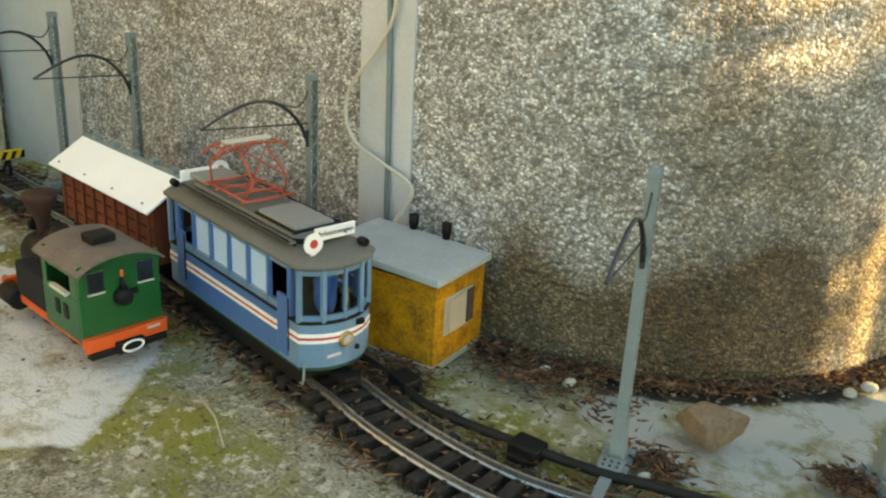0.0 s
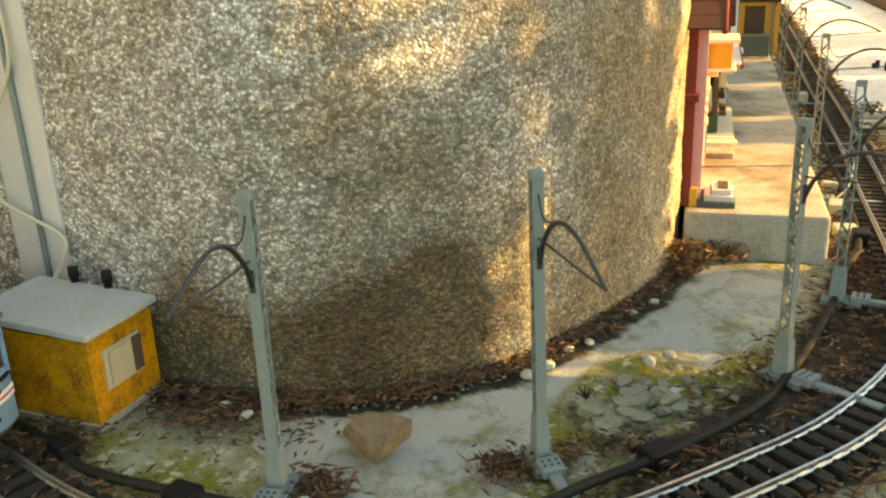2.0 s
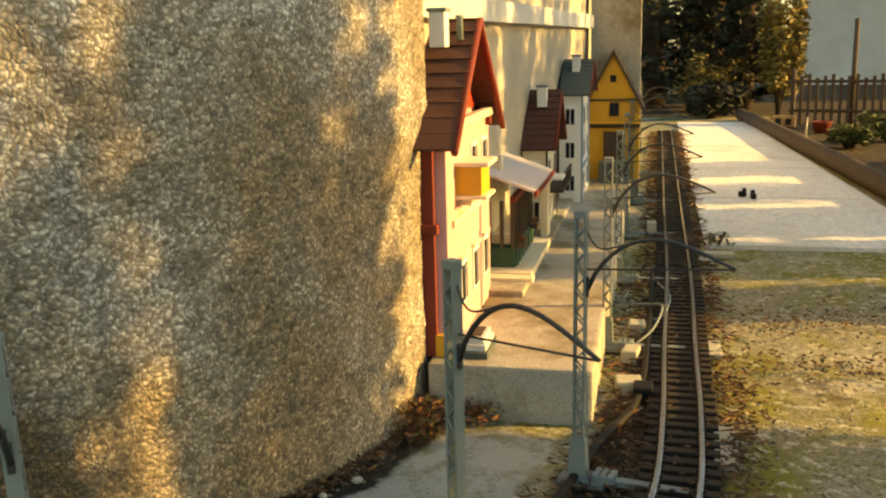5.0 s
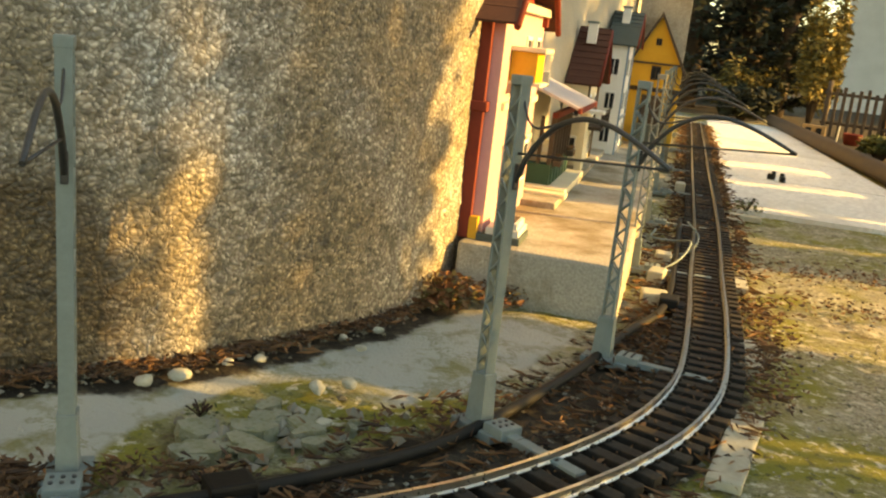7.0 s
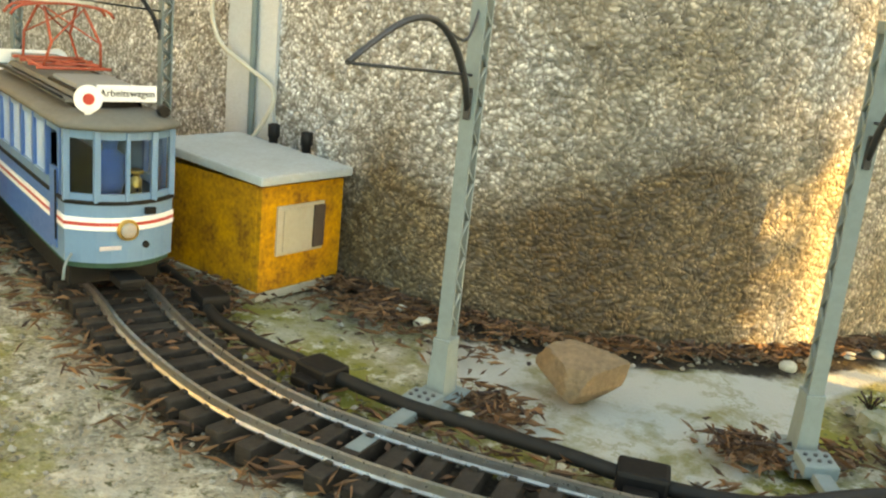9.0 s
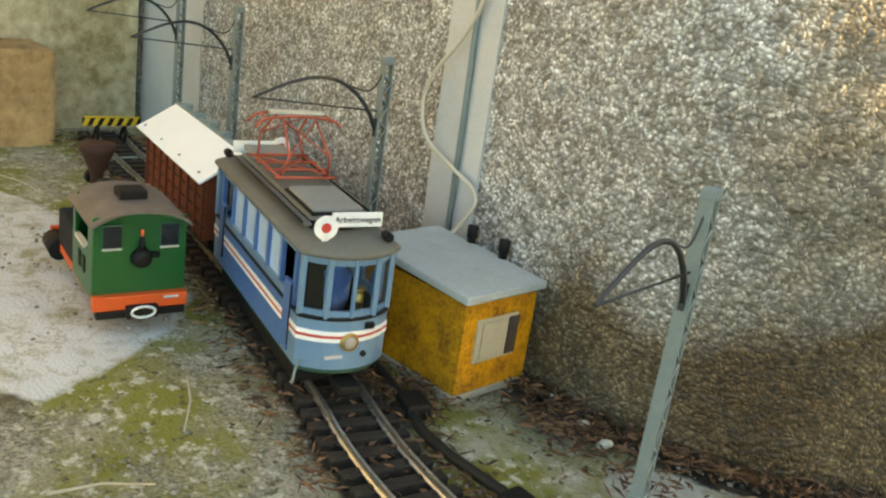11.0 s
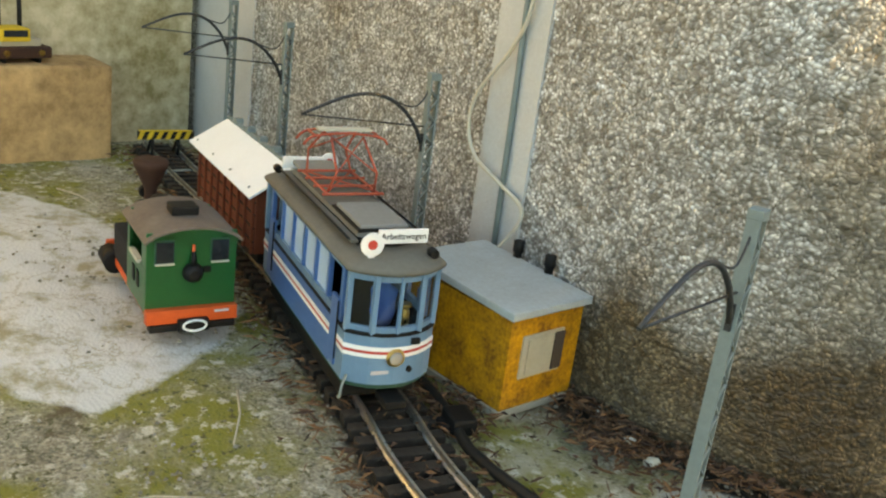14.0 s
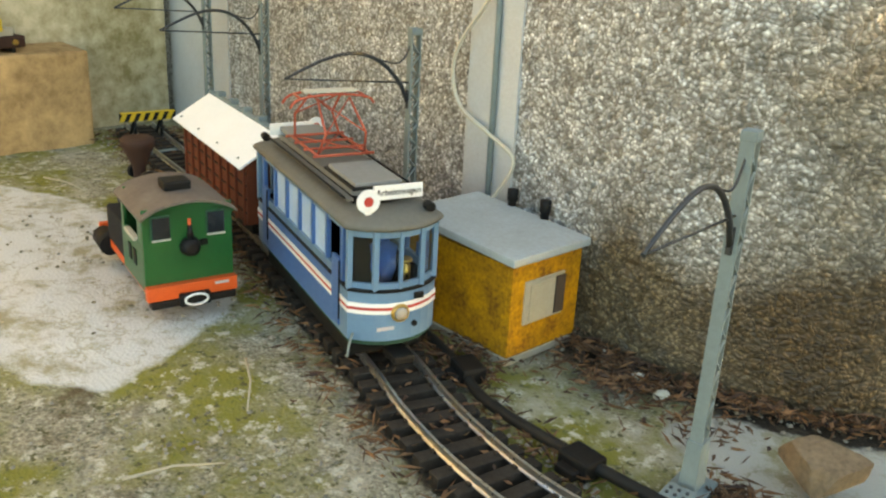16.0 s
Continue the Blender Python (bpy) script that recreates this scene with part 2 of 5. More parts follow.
TIE = mat("tie_plastic", (0.018, 0.015, 0.012), (0.055, 0.045, 0.034), 0.75, fine=500, coarse=60, amount=0.8, bump=0.3)
MASTM = mat("mast_grey_green", (0.20, 0.24, 0.235), (0.13, 0.155, 0.15), 0.55, coarse=50)
WIRE = mat("arm_dark", (0.03, 0.032, 0.035), rough=0.45)
BLACK = mat("black_plastic", (0.006, 0.006, 0.006), (0.016, 0.014, 0.012), 0.55)
RUBBER = mat("black_cable", (0.010, 0.010, 0.009), (0.03, 0.026, 0.02), 0.6)
CREAMC = mat("cream_cable", (0.55, 0.52, 0.42), (0.4, 0.37, 0.28), 0.5)
YELLOW = mat("worn_yellow_paint", (0.60, 0.29, 0.008), (0.13, 0.055, 0.010), 0.65, coarse=30, amount=0.95, spot=0.475)
ROOFGREY = mat("grey_felt", (0.40, 0.44, 0.44), (0.25, 0.235, 0.19), 0.85, coarse=18)
BLUE = mat("tram_light_blue", (0.135, 0.235, 0.35), (0.095, 0.165, 0.25), 0.35, coarse=30, amount=0.4, coat=0.2)
BLUEDK = mat("tram_mid_blue", (0.06, 0.14, 0.34), (0.045, 0.10, 0.25), 0.35, coarse=30, amount=0.4)
TRAMROOF = mat("tram_roof_grey", (0.145, 0.14, 0.12), (0.09, 0.085, 0.07), 0.7, coarse=24)
HATCH = mat("tram_hatch_grey", (0.24, 0.24, 0.225), (0.16, 0.155, 0.14), 0.65, coarse=24)
WHITE = mat("white_enamel", (0.80, 0.80, 0.78), (0.66, 0.65, 0.6), 0.4, coarse=40, amount=0.4)
RED = mat("signal_red", (0.50, 0.045, 0.03), rough=0.45)
PANTO = mat("pantograph_red", (0.42, 0.09, 0.05), (0.25, 0.07, 0.05), 0.5)
GREEN = mat("loco_green", (0.008, 0.088, 0.022), (0.005, 0.052, 0.014), 0.35, coarse=30, amount=0.5, coat=0.2)
ORANGE = mat("loco_red_orange", (0.62, 0.09, 0.015), (0.45, 0.06, 0.012), 0.45)
LOCOROOF = mat("loco_roof_brown", (0.11, 0.085, 0.07), (0.20, 0.17, 0.14), 0.6, coarse=25, amount=0.7)
RUST = mat("rusty_brown", (0.035, 0.018, 0.013), (0.075, 0.034, 0.022), 0.7)
BRASS = mat("brass", (0.65, 0.42, 0.12), rough=0.3, metal=1.0)
WAGON = mat("wagon_brown_planks", (0.16, 0.045, 0.022), (0.09, 0.03, 0.018), 0.6, coarse=40)
ALU = mat("bare_white_sheet", (0.88, 0.88, 0.87), (0.74, 0.74, 0.72), 0.35, coarse=20, amount=0.4)
PANE = glassy("window_glass", (0.75, 0.82, 0.85))
SIDEPANE = mat("pale_blue_pane", (0.44, 0.60, 0.80), (0.34, 0.48, 0.68), 0.12, coarse=14, coat=0.6)
DARKGLASS = mat("dark_window_glass", (0.010, 0.012, 0.015), (0.03, 0.034, 0.04), 0.10, coarse=20, amount=0.5, coat=0.5)
DARKIN = mat("dark_interior", (0.014, 0.016, 0.02), rough=0.8)
FIGURE = mat("blue_figurine", (0.05, 0.15, 0.48), (0.04, 0.11, 0.36), rough=0.6)
LAMP = glassy("lamp_glass", (0.55, 0.50, 0.42), 0.12, 0.4)
STONE = mat("fieldstone", (0.25, 0.175, 0.105), (0.11, 0.085, 0.055), 0.9, coarse=30, amount=0.9, bump=0.8, depth=0.003)
SLABBIT = mat("mossy_broken_slab", (0.27, 0.27, 0.21), (0.14, 0.14, 0.05), 0.9, coarse=45, amount=0.9, spot=0.5, bump=0.7, depth=0.002)
PEBBLE = mat("pale_pebble", (0.42, 0.41, 0.34), (0.24, 0.23, 0.15), 0.85, coarse=50)
GRAVEL = varied("gravel_tones", (0.10, 0.085, 0.05), (0.30, 0.275, 0.22))
NEEDLES = varied("dry_needles", (0.03, 0.014, 0.008), (0.20, 0.10, 0.04))
LEAVES = varied("shrub_leaves", (0.025, 0.04, 0.012), (0.10, 0.11, 0.03))
DRYLEAF = varied("dry_plant_leaves", (0.18, 0.06, 0.025), (0.10, 0.09, 0.025))
YELLOWLEAF = varied("yellowing_leaves", (0.05, 0.05, 0.012), (0.24, 0.17, 0.035))
CONIFER = varied("conifer_leaves", (0.004, 0.007, 0.003), (0.022, 0.026, 0.008))
BARK = mat("bark", (0.07, 0.05, 0.035), rough=0.95, coarse=20, bump=0.8, depth=0.01)
PINK = mat("pink_render", (0.61, 0.36, 0.34), (0.50, 0.28, 0.26), 0.8, coarse=30)
OXRED = mat("oxide_red_wood", (0.17, 0.032, 0.022), (0.11, 0.025, 0.018), 0.7, coarse=40)
SHINGLE = mat("red_brown_shingles", (0.095, 0.042, 0.03), (0.055, 0.03, 0.024), 0.8, coarse=60)
CREAM = mat("cream_render", (0.72, 0.64, 0.46), (0.6, 0.52, 0.36), 0.8, coarse=30)
OCHRE = mat("ochre_render", (0.58, 0.34, 0.05), (0.45, 0.25, 0.04), 0.75, coarse=40)
DKGREEN = mat("dark_green_paint", (0.03, 0.075, 0.05), rough=0.6)
MAUVE = mat("pale_mauve_roof", (0.50, 0.46, 0.47), (0.4, 0.36, 0.36), 0.7)
DKWOOD = mat("dark_wood", (0.06, 0.045, 0.035), (0.1, 0.075, 0.05), 0.8)
SLATE = mat("slate_green", (0.08, 0.10, 0.095), rough=0.7)
STRIPEY = mat("stripe_yellow", (0.62, 0.42, 0.03), (0.4, 0.27, 0.03), 0.6)
DKBOARD = mat("weathered_board", (0.40, 0.36, 0.27), (0.28, 0.25, 0.18), 0.85)
FARHOUSE = mat("far_house_wall", (0.80, 0.74, 0.66), (0.50, 0.44, 0.36), 0.9, coarse=1.8, amount=0.8)

# ---- building blocks ----
def part(name, bm, material, parent=None, label=""):
    me = bpy.data.meshes.new(name)
    bm.normal_update()
    bm.to_mesh(me)
    bm.free()
    me.materials.append(material)
    ob = new(name, me)
    if parent is not None:
        ob.parent = parent
    if label:
        ob["label"] = label
    return ob


def thing(name, m, label, category, group="", kind=""):
    ob = new(name)
    ob.empty_display_size = 0.02
    ob.matrix_world = m
    return tagged(ob, label, category, group, kind)


def box(bm, c, s, rz=0.0, bevel=0.0, m=None):
    mm = (m or Matrix()) @ Matrix.Translation(c) @ Matrix.Rotation(rz, 4, 'Z') @ Matrix.Diagonal((*s, 1))
    vs = bmesh.ops.create_cube(bm, size=1.0, matrix=mm)["verts"]
    if bevel > 0:
        es = list({e for v in vs for e in v.link_edges})
        bmesh.ops.bevel(bm, geom=es, offset=bevel, segments=2, affect='EDGES', profile=0.6)
    return bm


def B(c, s, rz=0.0, bevel=0.0, m=None):
    return box(bmesh.new(), c, s, rz, bevel, m)


def tube(bm, pts, r, n=8, taper=None):
    """A round bar along points."""
    pts = [Vector(p) for p in pts]
    rings = []
    side = Vector((0, 0, 1))
    for i, p in enumerate(pts):
        d = (pts[min(i + 1, len(pts) - 1)] - pts[max(i - 1, 0)]).normalized()
        if abs(d.dot(side)) > 0.95:
            side = Vector((1, 0, 0)) if abs(d.x) < 0.9 else Vector((0, 1, 0))
        a = d.cross(side).normalized()
        b = a.cross(d).normalized()
        side = b
        rr = r if taper is None else r + (taper - r) * i / (len(pts) - 1)
        rings.append([bm.verts.new(p + (a * math.cos(k * 2 * math.pi / n) + b * math.sin(k * 2 * math.pi / n)) * rr) for k in range(n)])
    for q, w in zip(rings, rings[1:]):
        for k in range(n):
            bm.faces.new((q[k], q[(k + 1) % n], w[(k + 1) % n], w[k])).smooth = True
    bm.faces.new(rings[0][::-1])
    bm.faces.new(rings[-1])
    return bm


def T(pts, r, n=8, taper=None):
    return tube(bmesh.new(), pts, r, n, taper)


def lathe(bm, prof, m=None, n=20):
    """A turned body: (radius, height) pairs about z."""
    m = m or Matrix()
    rings = [[bm.verts.new(m @ Vector((r * math.cos(k * 2 * math.pi / n), r * math.sin(k * 2 * math.pi / n), z))) for k in range(n)] for r, z in prof]
    for q, w in zip(rings, rings[1:]):
        for k in range(n):
            bm.faces.new((q[k], q[(k + 1) % n], w[(k + 1) % n], w[k])).smooth = True
    bm.faces.new(rings[0][::-1])
    bm.faces.new(rings[-1])
    return bm


def L(prof, m=None, n=20):
    return lathe(bmesh.new(), prof, m, n)


def prism(bm, pts, z0, z1, m=None, top=None):
    """A plan outline drawn up from z0 to z1; top: a scale of the upper outline."""
    m = m or Matrix()
    s = top or 1.0
    lo = [bm.verts.new(m @ Vector((x, y, z0))) for x, y in pts]
    hi = [bm.verts.new(m @ Vector((x * s, y * s, z1))) for x, y in pts]
    k = len(pts)
    for i in range(k):
        bm.faces.new((lo[i], lo[(i + 1) % k], hi[(i + 1) % k], hi[i]))
    bm.faces.new(lo[::-1])
    bm.faces.new(hi)
    return bm


def PR(pts, z0, z1, m=None, top=None):
    return prism(bmesh.new(), pts, z0, z1, m, top)


def spline(pts, step):
    """Even steps along a smooth line through points."""
    p = [Vector(q) for q in pts]
    p = [2 * p[0] - p[1]] + p + [2 * p[-1] - p[-2]]
    fine = []
    for a, b, c, d in zip(p, p[1:], p[2:], p[3:]):
        for i in range(40):
            t = i / 40
            fine.append(0.5 * (2 * b + (c - a) * t + (2 * a - 5 * b + 4 * c - d) * t * t + (3 * b - a - 3 * c + d) * t ** 3))
    fine.append(p[-2])
    out, left = [fine[0]], step
    for a, b in zip(fine, fine[1:]):
        d = (b - a).length
        while d >= left:
            a = a + (b - a) * (left / d)
            d -= left
            out.append(a.copy())
            left = step
        left -= d
    return out


def sheet(name, xs, ys, height, material, label, category, kind="structure"):
    me = bpy.data.meshes.new(name)
    nx, ny = len(xs), len(ys)
    v = [(x, y, height(x, y)) for y in ys for x in xs]
    f = [(j * nx + i, j * nx + i + 1, (j + 1) * nx + i + 1, (j + 1) * nx + i) for j in range(ny - 1) for i in range(nx - 1)]
    me.from_pydata(v, [], f)
    me.materials.append(material)
    me.polygons.foreach_set("use_smooth", [True] * len(f))
    return tagged(new(name, me), label, category, kind=kind)


def nz(x, y, z, s):
    return noise.noise((x * s, y * s, z * s))


def leafy(bm, centre, radii, count, size, r, lift=0.4):
    """Many small bent leaves spread through a clump, thinner towards its edge."""
    for _ in range(count):
        d = Vector((r.gauss(0, 1), r.gauss(0, 1), r.gauss(0, 1))).normalized() * (r.random() ** 0.45)
        c = Vector(centre) + Vector((d.x * radii[0], d.y * radii[1], d.z * radii[2]))
        a = Vector((r.uniform(-1, 1), r.uniform(-1, 1), r.uniform(-0.4, 1) * lift + 0.1)).normalized()
        b = a.cross(Vector((r.uniform(-1, 1), r.uniform(-1, 1), r.uniform(-1, 1)))).normalized()
        s = size * r.uniform(0.5, 1.4)
        v = [bm.verts.new(c - a * s), bm.verts.new(c + b * s * 0.38), bm.verts.new(c + a * s), bm.verts.new(c - b * s * 0.38)]
        bm.faces.new(v)
    return bm


def text_mesh(words, size, depth=0.0003):
    c = bpy.data.curves.new("lettering", 'FONT')
    c.body, c.size, c.extrude, c.align_x, c.align_y = words, size, depth, 'CENTER', 'CENTER'
    tmp = bpy.data.objects.new("lettering", c)
    me = bpy.data.meshes.new_from_object(tmp)
    bpy.data.objects.remove(tmp)
    return me


# ---- the ground ----
STREET = Matrix.Translation((-0.162, 0.49, 0)) @ Matrix.Rotation(radians(6.3), 4, 'Z') @ Matrix.Translation((0.13, -0.415, 0))  # the street turns a little from the world's y


def street(ob):
    ob.matrix_world = STREET @ ob.matrix_world
    return ob


TRACK = spline([(-1.98, -0.155, 0), (-1.8, -0.19, 0), (-1.6, -0.22, 0), (-1.42, -0.254, 0), (-1.24, -0.296, 0), (-1.08, -0.338, 0), (-0.96, -0.370, 0),
                (-0.87, -0.400, 0), (-0.78, -0.420, 0), (-0.70, -0.426, 0), (-0.61, -0.413, 0), (-0.53, -0.390, 0), (-0.455, -0.363, 0), (-0.39, -0.322, 0), (-0.317, -0.258, 0),
                (-0.225, -0.149, 0), (-0.146, -0.043, 0), (-0.084, 0.083, 0), (-0.051, 0.2, 0), (-0.041, 0.33, 0), (-0.056, 0.55, 0), (-0.081, 0.8, 0), (-0.128, 1.3, 0),
                (-0.228, 2.2, 0), (-0.337, 3.2, 0), (-0.47, 4.4, 0)], 0.0255)


def spread(a, b, fine, far):
    mids = list(np.arange(a, b, fine))
    lo, hi, s = [a], [b], fine
    while hi[-1] < far:
        s *= 1.35
        hi.append(hi[-1] + s)
        lo.insert(0, lo[0] - s)
    return lo[:-1] + mids + hi


def ground_height(x, y):
    near = max(0.0, 1 - max(abs(x + 0.7), abs(y - 0.2)) / 4)
    return -0.004 + near * (0.006 * nz(x, y, 0, 6) + 0.003 * nz(x, y, 3, 25) + 0.0015 * nz(x, y, 5, 80))


ground = sheet("ground", spread(-2.2, 0.75, 0.014, 300), spread(-0.85, 1.3, 0.014, 300), ground_height, GROUND, "mossy grey concrete garden ground with pale cement patches", "ground")


def inside(p, outline):
    """Signed distance to a closed outline, positive within it."""
    best, odd = 1e9, False
    for (x0, y0), (x1, y1) in zip(outline, outline[1:] + outline[:1]):
        dx, dy = x1 - x0, y1 - y0
        u = min(1, max(0, ((p.x - x0) * dx + (p.y - y0) * dy) / (dx * dx + dy * dy)))
        best = min(best, math.hypot(p.x - x0 - u * dx, p.y - y0 - u * dy))
        if (y0 > p.y) != (y1 > p.y) and p.x < x0 + (p.y - y0) / (y1 - y0) * dx:
            odd = not odd
    return best if odd else -best


PATCHES = {"pale": [(-1.80, -0.47), (-1.65, -0.405), (-1.52, -0.37), (-1.40, -0.355), (-1.26, -0.365), (-1.19, -0.43), (-1.14, -0.515), (-1.10, -0.60), (-1.16, -0.65), (-1.30, -0.68), (-1.5, -0.76), (-1.8, -0.82), (-1.95, -0.65)],
           "path": [(-0.76, -0.175), (-0.66, -0.13), (-0.58, -0.075), (-0.50, 0.02), (-0.435, 0.14), (-0.39, 0.27), (-0.365, 0.40), (-0.27, 0.45), (-0.20, 0.42), (-0.215, 0.28), (-0.255, 0.15), (-0.30, 0.075), (-0.345, 0.12), (-0.40, 0.10),
                    (-0.44, 0.03), (-0.455, -0.06), (-0.44, -0.16), (-0.45, -0.25), (-0.52, -0.285), (-0.62, -0.285), (-0.72, -0.24)],
           "soil": [(-0.55, 4.9), (0.05, 4.9), (0.42, 2.9), (0.62, 1.6), (0.80, -1.0), (40, -1.0), (40, 60), (-40, 60), (-40, 4.9)]}
for name, ring in PATCHES.items():
    layer = ground.data.attributes.new(name, 'FLOAT', 'POINT')
    lo_x, hi_x, lo_y, hi_y = min(p[0] for p in ring) - 0.1, max(p[0] for p in ring) + 0.1, min(p[1] for p in ring) - 0.1, max(p[1] for p in ring) + 0.1
    layer.data.foreach_set("value", [max(0.0, min(1.0, 0.5 + inside(v.co, ring) / 0.05)) if lo_x < v.co.x < hi_x and lo_y < v.co.y < hi_y else 0.0 for v in ground.data.vertices])
yard = tagged(new("yard_slab"), "pale weathered concrete yard slabs beside the track", "paving", kind="structure")
for y0, y1 in ((1.50, 2.18), (2.19, 2.86), (2.87, 3.60), (3.61, 4.85)):
    street(part("slab", PR([(0.060, y0), (0.66 - 0.045 * y0, y0), (0.66 - 0.045 * y1, y1), (0.060, y1)], -0.03, 0.006), WHITESLAB, yard))

# ---- the curved wall ----
LINE = spline([(-2.3, -0.005, 0), (-1.9, -0.045, 0), (-1.5, -0.085, 0), (-1.1, -0.128, 0), (-0.95, -0.143, 0), (-0.86, -0.148, 0), (-0.79, -0.143, 0), (-0.70, -0.119, 0), (-0.61, -0.068, 0), (-0.525, 0.020, 0), (-0.465, 0.135, 0), (-0.417, 0.262, 0),
               (-0.393, 0.385, 0), (-0.387, 0.46, 0), (-0.386, 0.525, 0)], 0.007)


def wall_mesh(name, line, z0, z1, dz, material, label, rough, thick=0.2):
    nrm = []
    for i in range(len(line)):
        d = (line[min(i + 1, len(line) - 1)] - line[max(i - 1, 0)]).normalized()
        nrm.append(Vector((d.y, -d.x, 0)))
    zs = list(np.arange(z0, 0.62, dz)) + list(np.arange(0.62, z1, 0.06))
    v, f = [], []
    for z in zs:
        for p, q in zip(line, nrm):
            k = rough * (nz(p.x, p.y, z, 130) + 0.8 * nz(p.x, p.y, z, 60) + 1.2 * nz(p.x, p.y, z, 12))
            v.append((p.x + q.x * k, p.y + q.y * k, z))
    k = len(line)
    for j in range(len(zs) - 1):
        for i in range(k - 1):
            f.append((j * k + i, j * k + i + 1, (j + 1) * k + i + 1, (j + 1) * k + i))
    base = len(v)
    for z in (z0, zs[-1]):
        for p, q in zip(line, nrm):
            v.append((p.x - q.x * thick, p.y - q.y * thick, z))
    for i in range(k - 1):
        f.append((base + i + 1, base + i, base + k + i, base + k + i + 1))
        f.append(((len(zs) - 1) * k + i, (len(zs) - 1) * k + i + 1, base + k + i + 1, base + k + i))
    me = bpy.data.meshes.new(name)
    me.from_pydata(v, [], f)
    me.materials.append(material)
    return tagged(new(name, me), label, "wall", kind="structure")


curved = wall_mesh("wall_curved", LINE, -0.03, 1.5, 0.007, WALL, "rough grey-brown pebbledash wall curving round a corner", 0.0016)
# browner blobs low on the wall right of the hut: x, z, width, height
BROWN_BLOBS = [(-0.86, 0.06, 0.07, 0.13), (-0.78, 0.02, 0.12, 0.07), (-0.68, 0.04, 0.10, 0.09), (-0.62, 0.06, 0.08, 0.10), (-0.58, 0.10, 0.04, 0.10)]
browning = curved.data.attributes.new("browning", 'FLOAT', 'POINT')
browning.data.foreach_set("value", [min(1.0, sum(math.exp(-((v.co.x - x) / w) ** 2 - ((v.co.z - z) / h) ** 2) for x, z, w, h in BROWN_BLOBS)) * 0.72 for v in curved.data.vertices])


# dark soil and rotted needles: under the ties, along the wall's foot and inside the curve
verts = np.array([v.co[:2] for v in ground.data.vertices])
reach = np.full(len(verts), -1.0)
for line, half in ((TRACK, 0.046), ([p for p in LINE if p.x > -1.25], 0.040)):
    for p in line:
        np.maximum(reach, half - np.hypot(verts[:, 0] - p.x, verts[:, 1] - p.y), out=reach)
RING = [(-0.34, -0.15), (-0.27, 0.0), (-0.21, 0.12), (-0.17, 0.32), (-0.15, 0.48), (-0.16, 0.9), (-0.08, 0.9), (-0.05, 0.45), (-0.09, 0.15), (-0.18, -0.03), (-0.33, -0.22)]
near_ring = (verts[:, 0] > -0.4) & (verts[:, 0] < 0.0) & (verts[:, 1] > -0.3) & (verts[:, 1] < 1.0)
for k in np.nonzero(near_ring)[0]:
    reach[k] = max(reach[k], inside(Vector((*verts[k], 0)), RING) * 0.7)
bed_layer = ground.data.attributes.new("bed", 'FLOAT', 'POINT')
bed_layer.data.foreach_set("value", np.clip(0.5 + reach / 0.05, 0, 1).astype(np.float32))


def wall_y(x):
    q = [p for p in LINE if p.x < -0.6]
    return min(q, key=lambda p: abs(p.x - x)).y


# smooth band and pole on the wall
strip = bmesh.new()
for x0, x1 in ((-1.125, -1.035),):
    a, b = wall_y(x0), wall_y(x1)
    prism(strip, [(x0, a - 0.003), (x1, b - 0.003), (x1, b + 0.03), (x0, a + 0.03)], -0.03, 1.4)
tagged(part("wall_band", strip, RENDER), "smooth pale grey render band on the pebbledash wall", "wall", kind="structure")
strip = bmesh.new()
prism(strip, [(-2.09, wall_y(-2.09) - 0.003), (-1.815, wall_y(-1.815) - 0.003), (-1.815, wall_y(-1.815) + 0.03), (-2.09, wall_y(-2.09) + 0.03)], -0.03, 1.4)
tagged(part("wall_band", strip, RENDER), "smooth pale render panel on the wall near the corner", "wall", kind="structure")
pole = part("wall_conduit", T([(-1.067, -0.140, 0.0), (-1.072, -0.138, 0.3), (-1.08, -0.137, 0.7), (-1.09, -0.135, 1.4)], 0.0035), MASTM)
tagged(pole, "thin grey metal conduit running up the wall", "conduit")
cab = spline([(-1.095, -0.137, 0.62), (-1.075, -0.139, 0.5), (-1.062, -0.142, 0.40), (-1.085, -0.142, 0.345), (-1.128, -0.142, 0.29), (-1.138, -0.142, 0.25), (-1.12, -0.143, 0.215), (-1.07, -0.146, 0.195),
              (-1.03, -0.148, 0.18), (-1.022, -0.15, 0.165), (-1.035, -0.152, 0.14), (-1.05, -0.155, 0.118), (-1.055, -0.16, 0.10)], 0.006)
tagged(part("wall_cable", T(cab, 0.0025), CREAMC), "cream cable hanging in loops down the wall", "cable")

# left end wall and plinth
tagged(part("wall_end", B((-2.19, -1.2, 0.75), (0.24, 2.3, 1.6)), ENDWALL), "stained ochre concrete end wall", "wall", kind="structure")
tagged(part("wall_plinth", B((-2.02, -0.80, 0.068), (0.12, 1.1, 0.19), 0.0, 0.006), PLINTH), "stained concrete plinth ledge at the end wall", "wall", kind="structure")

# street wall behind the houses, with its ledge
tagged(street(part("wall_street", PR([(-0.400, 0.46), (-0.275, 2.2), (-0.275, 4.4), (-0.64, 4.4), (-0.64, 0.46)], -0.03, 1.5), STREETWALL)), "cream rendered street wall behind the model houses", "wall", kind="structure")
tagged(street(part("wall_ledge", PR([(-0.372, 0.55), (-0.250, 2.235), (-0.285, 2.235), (-0.405, 0.55)], 0.517, 0.555), RENDER)), "pale stone ledge running along the street wall", "wall", kind="structure")
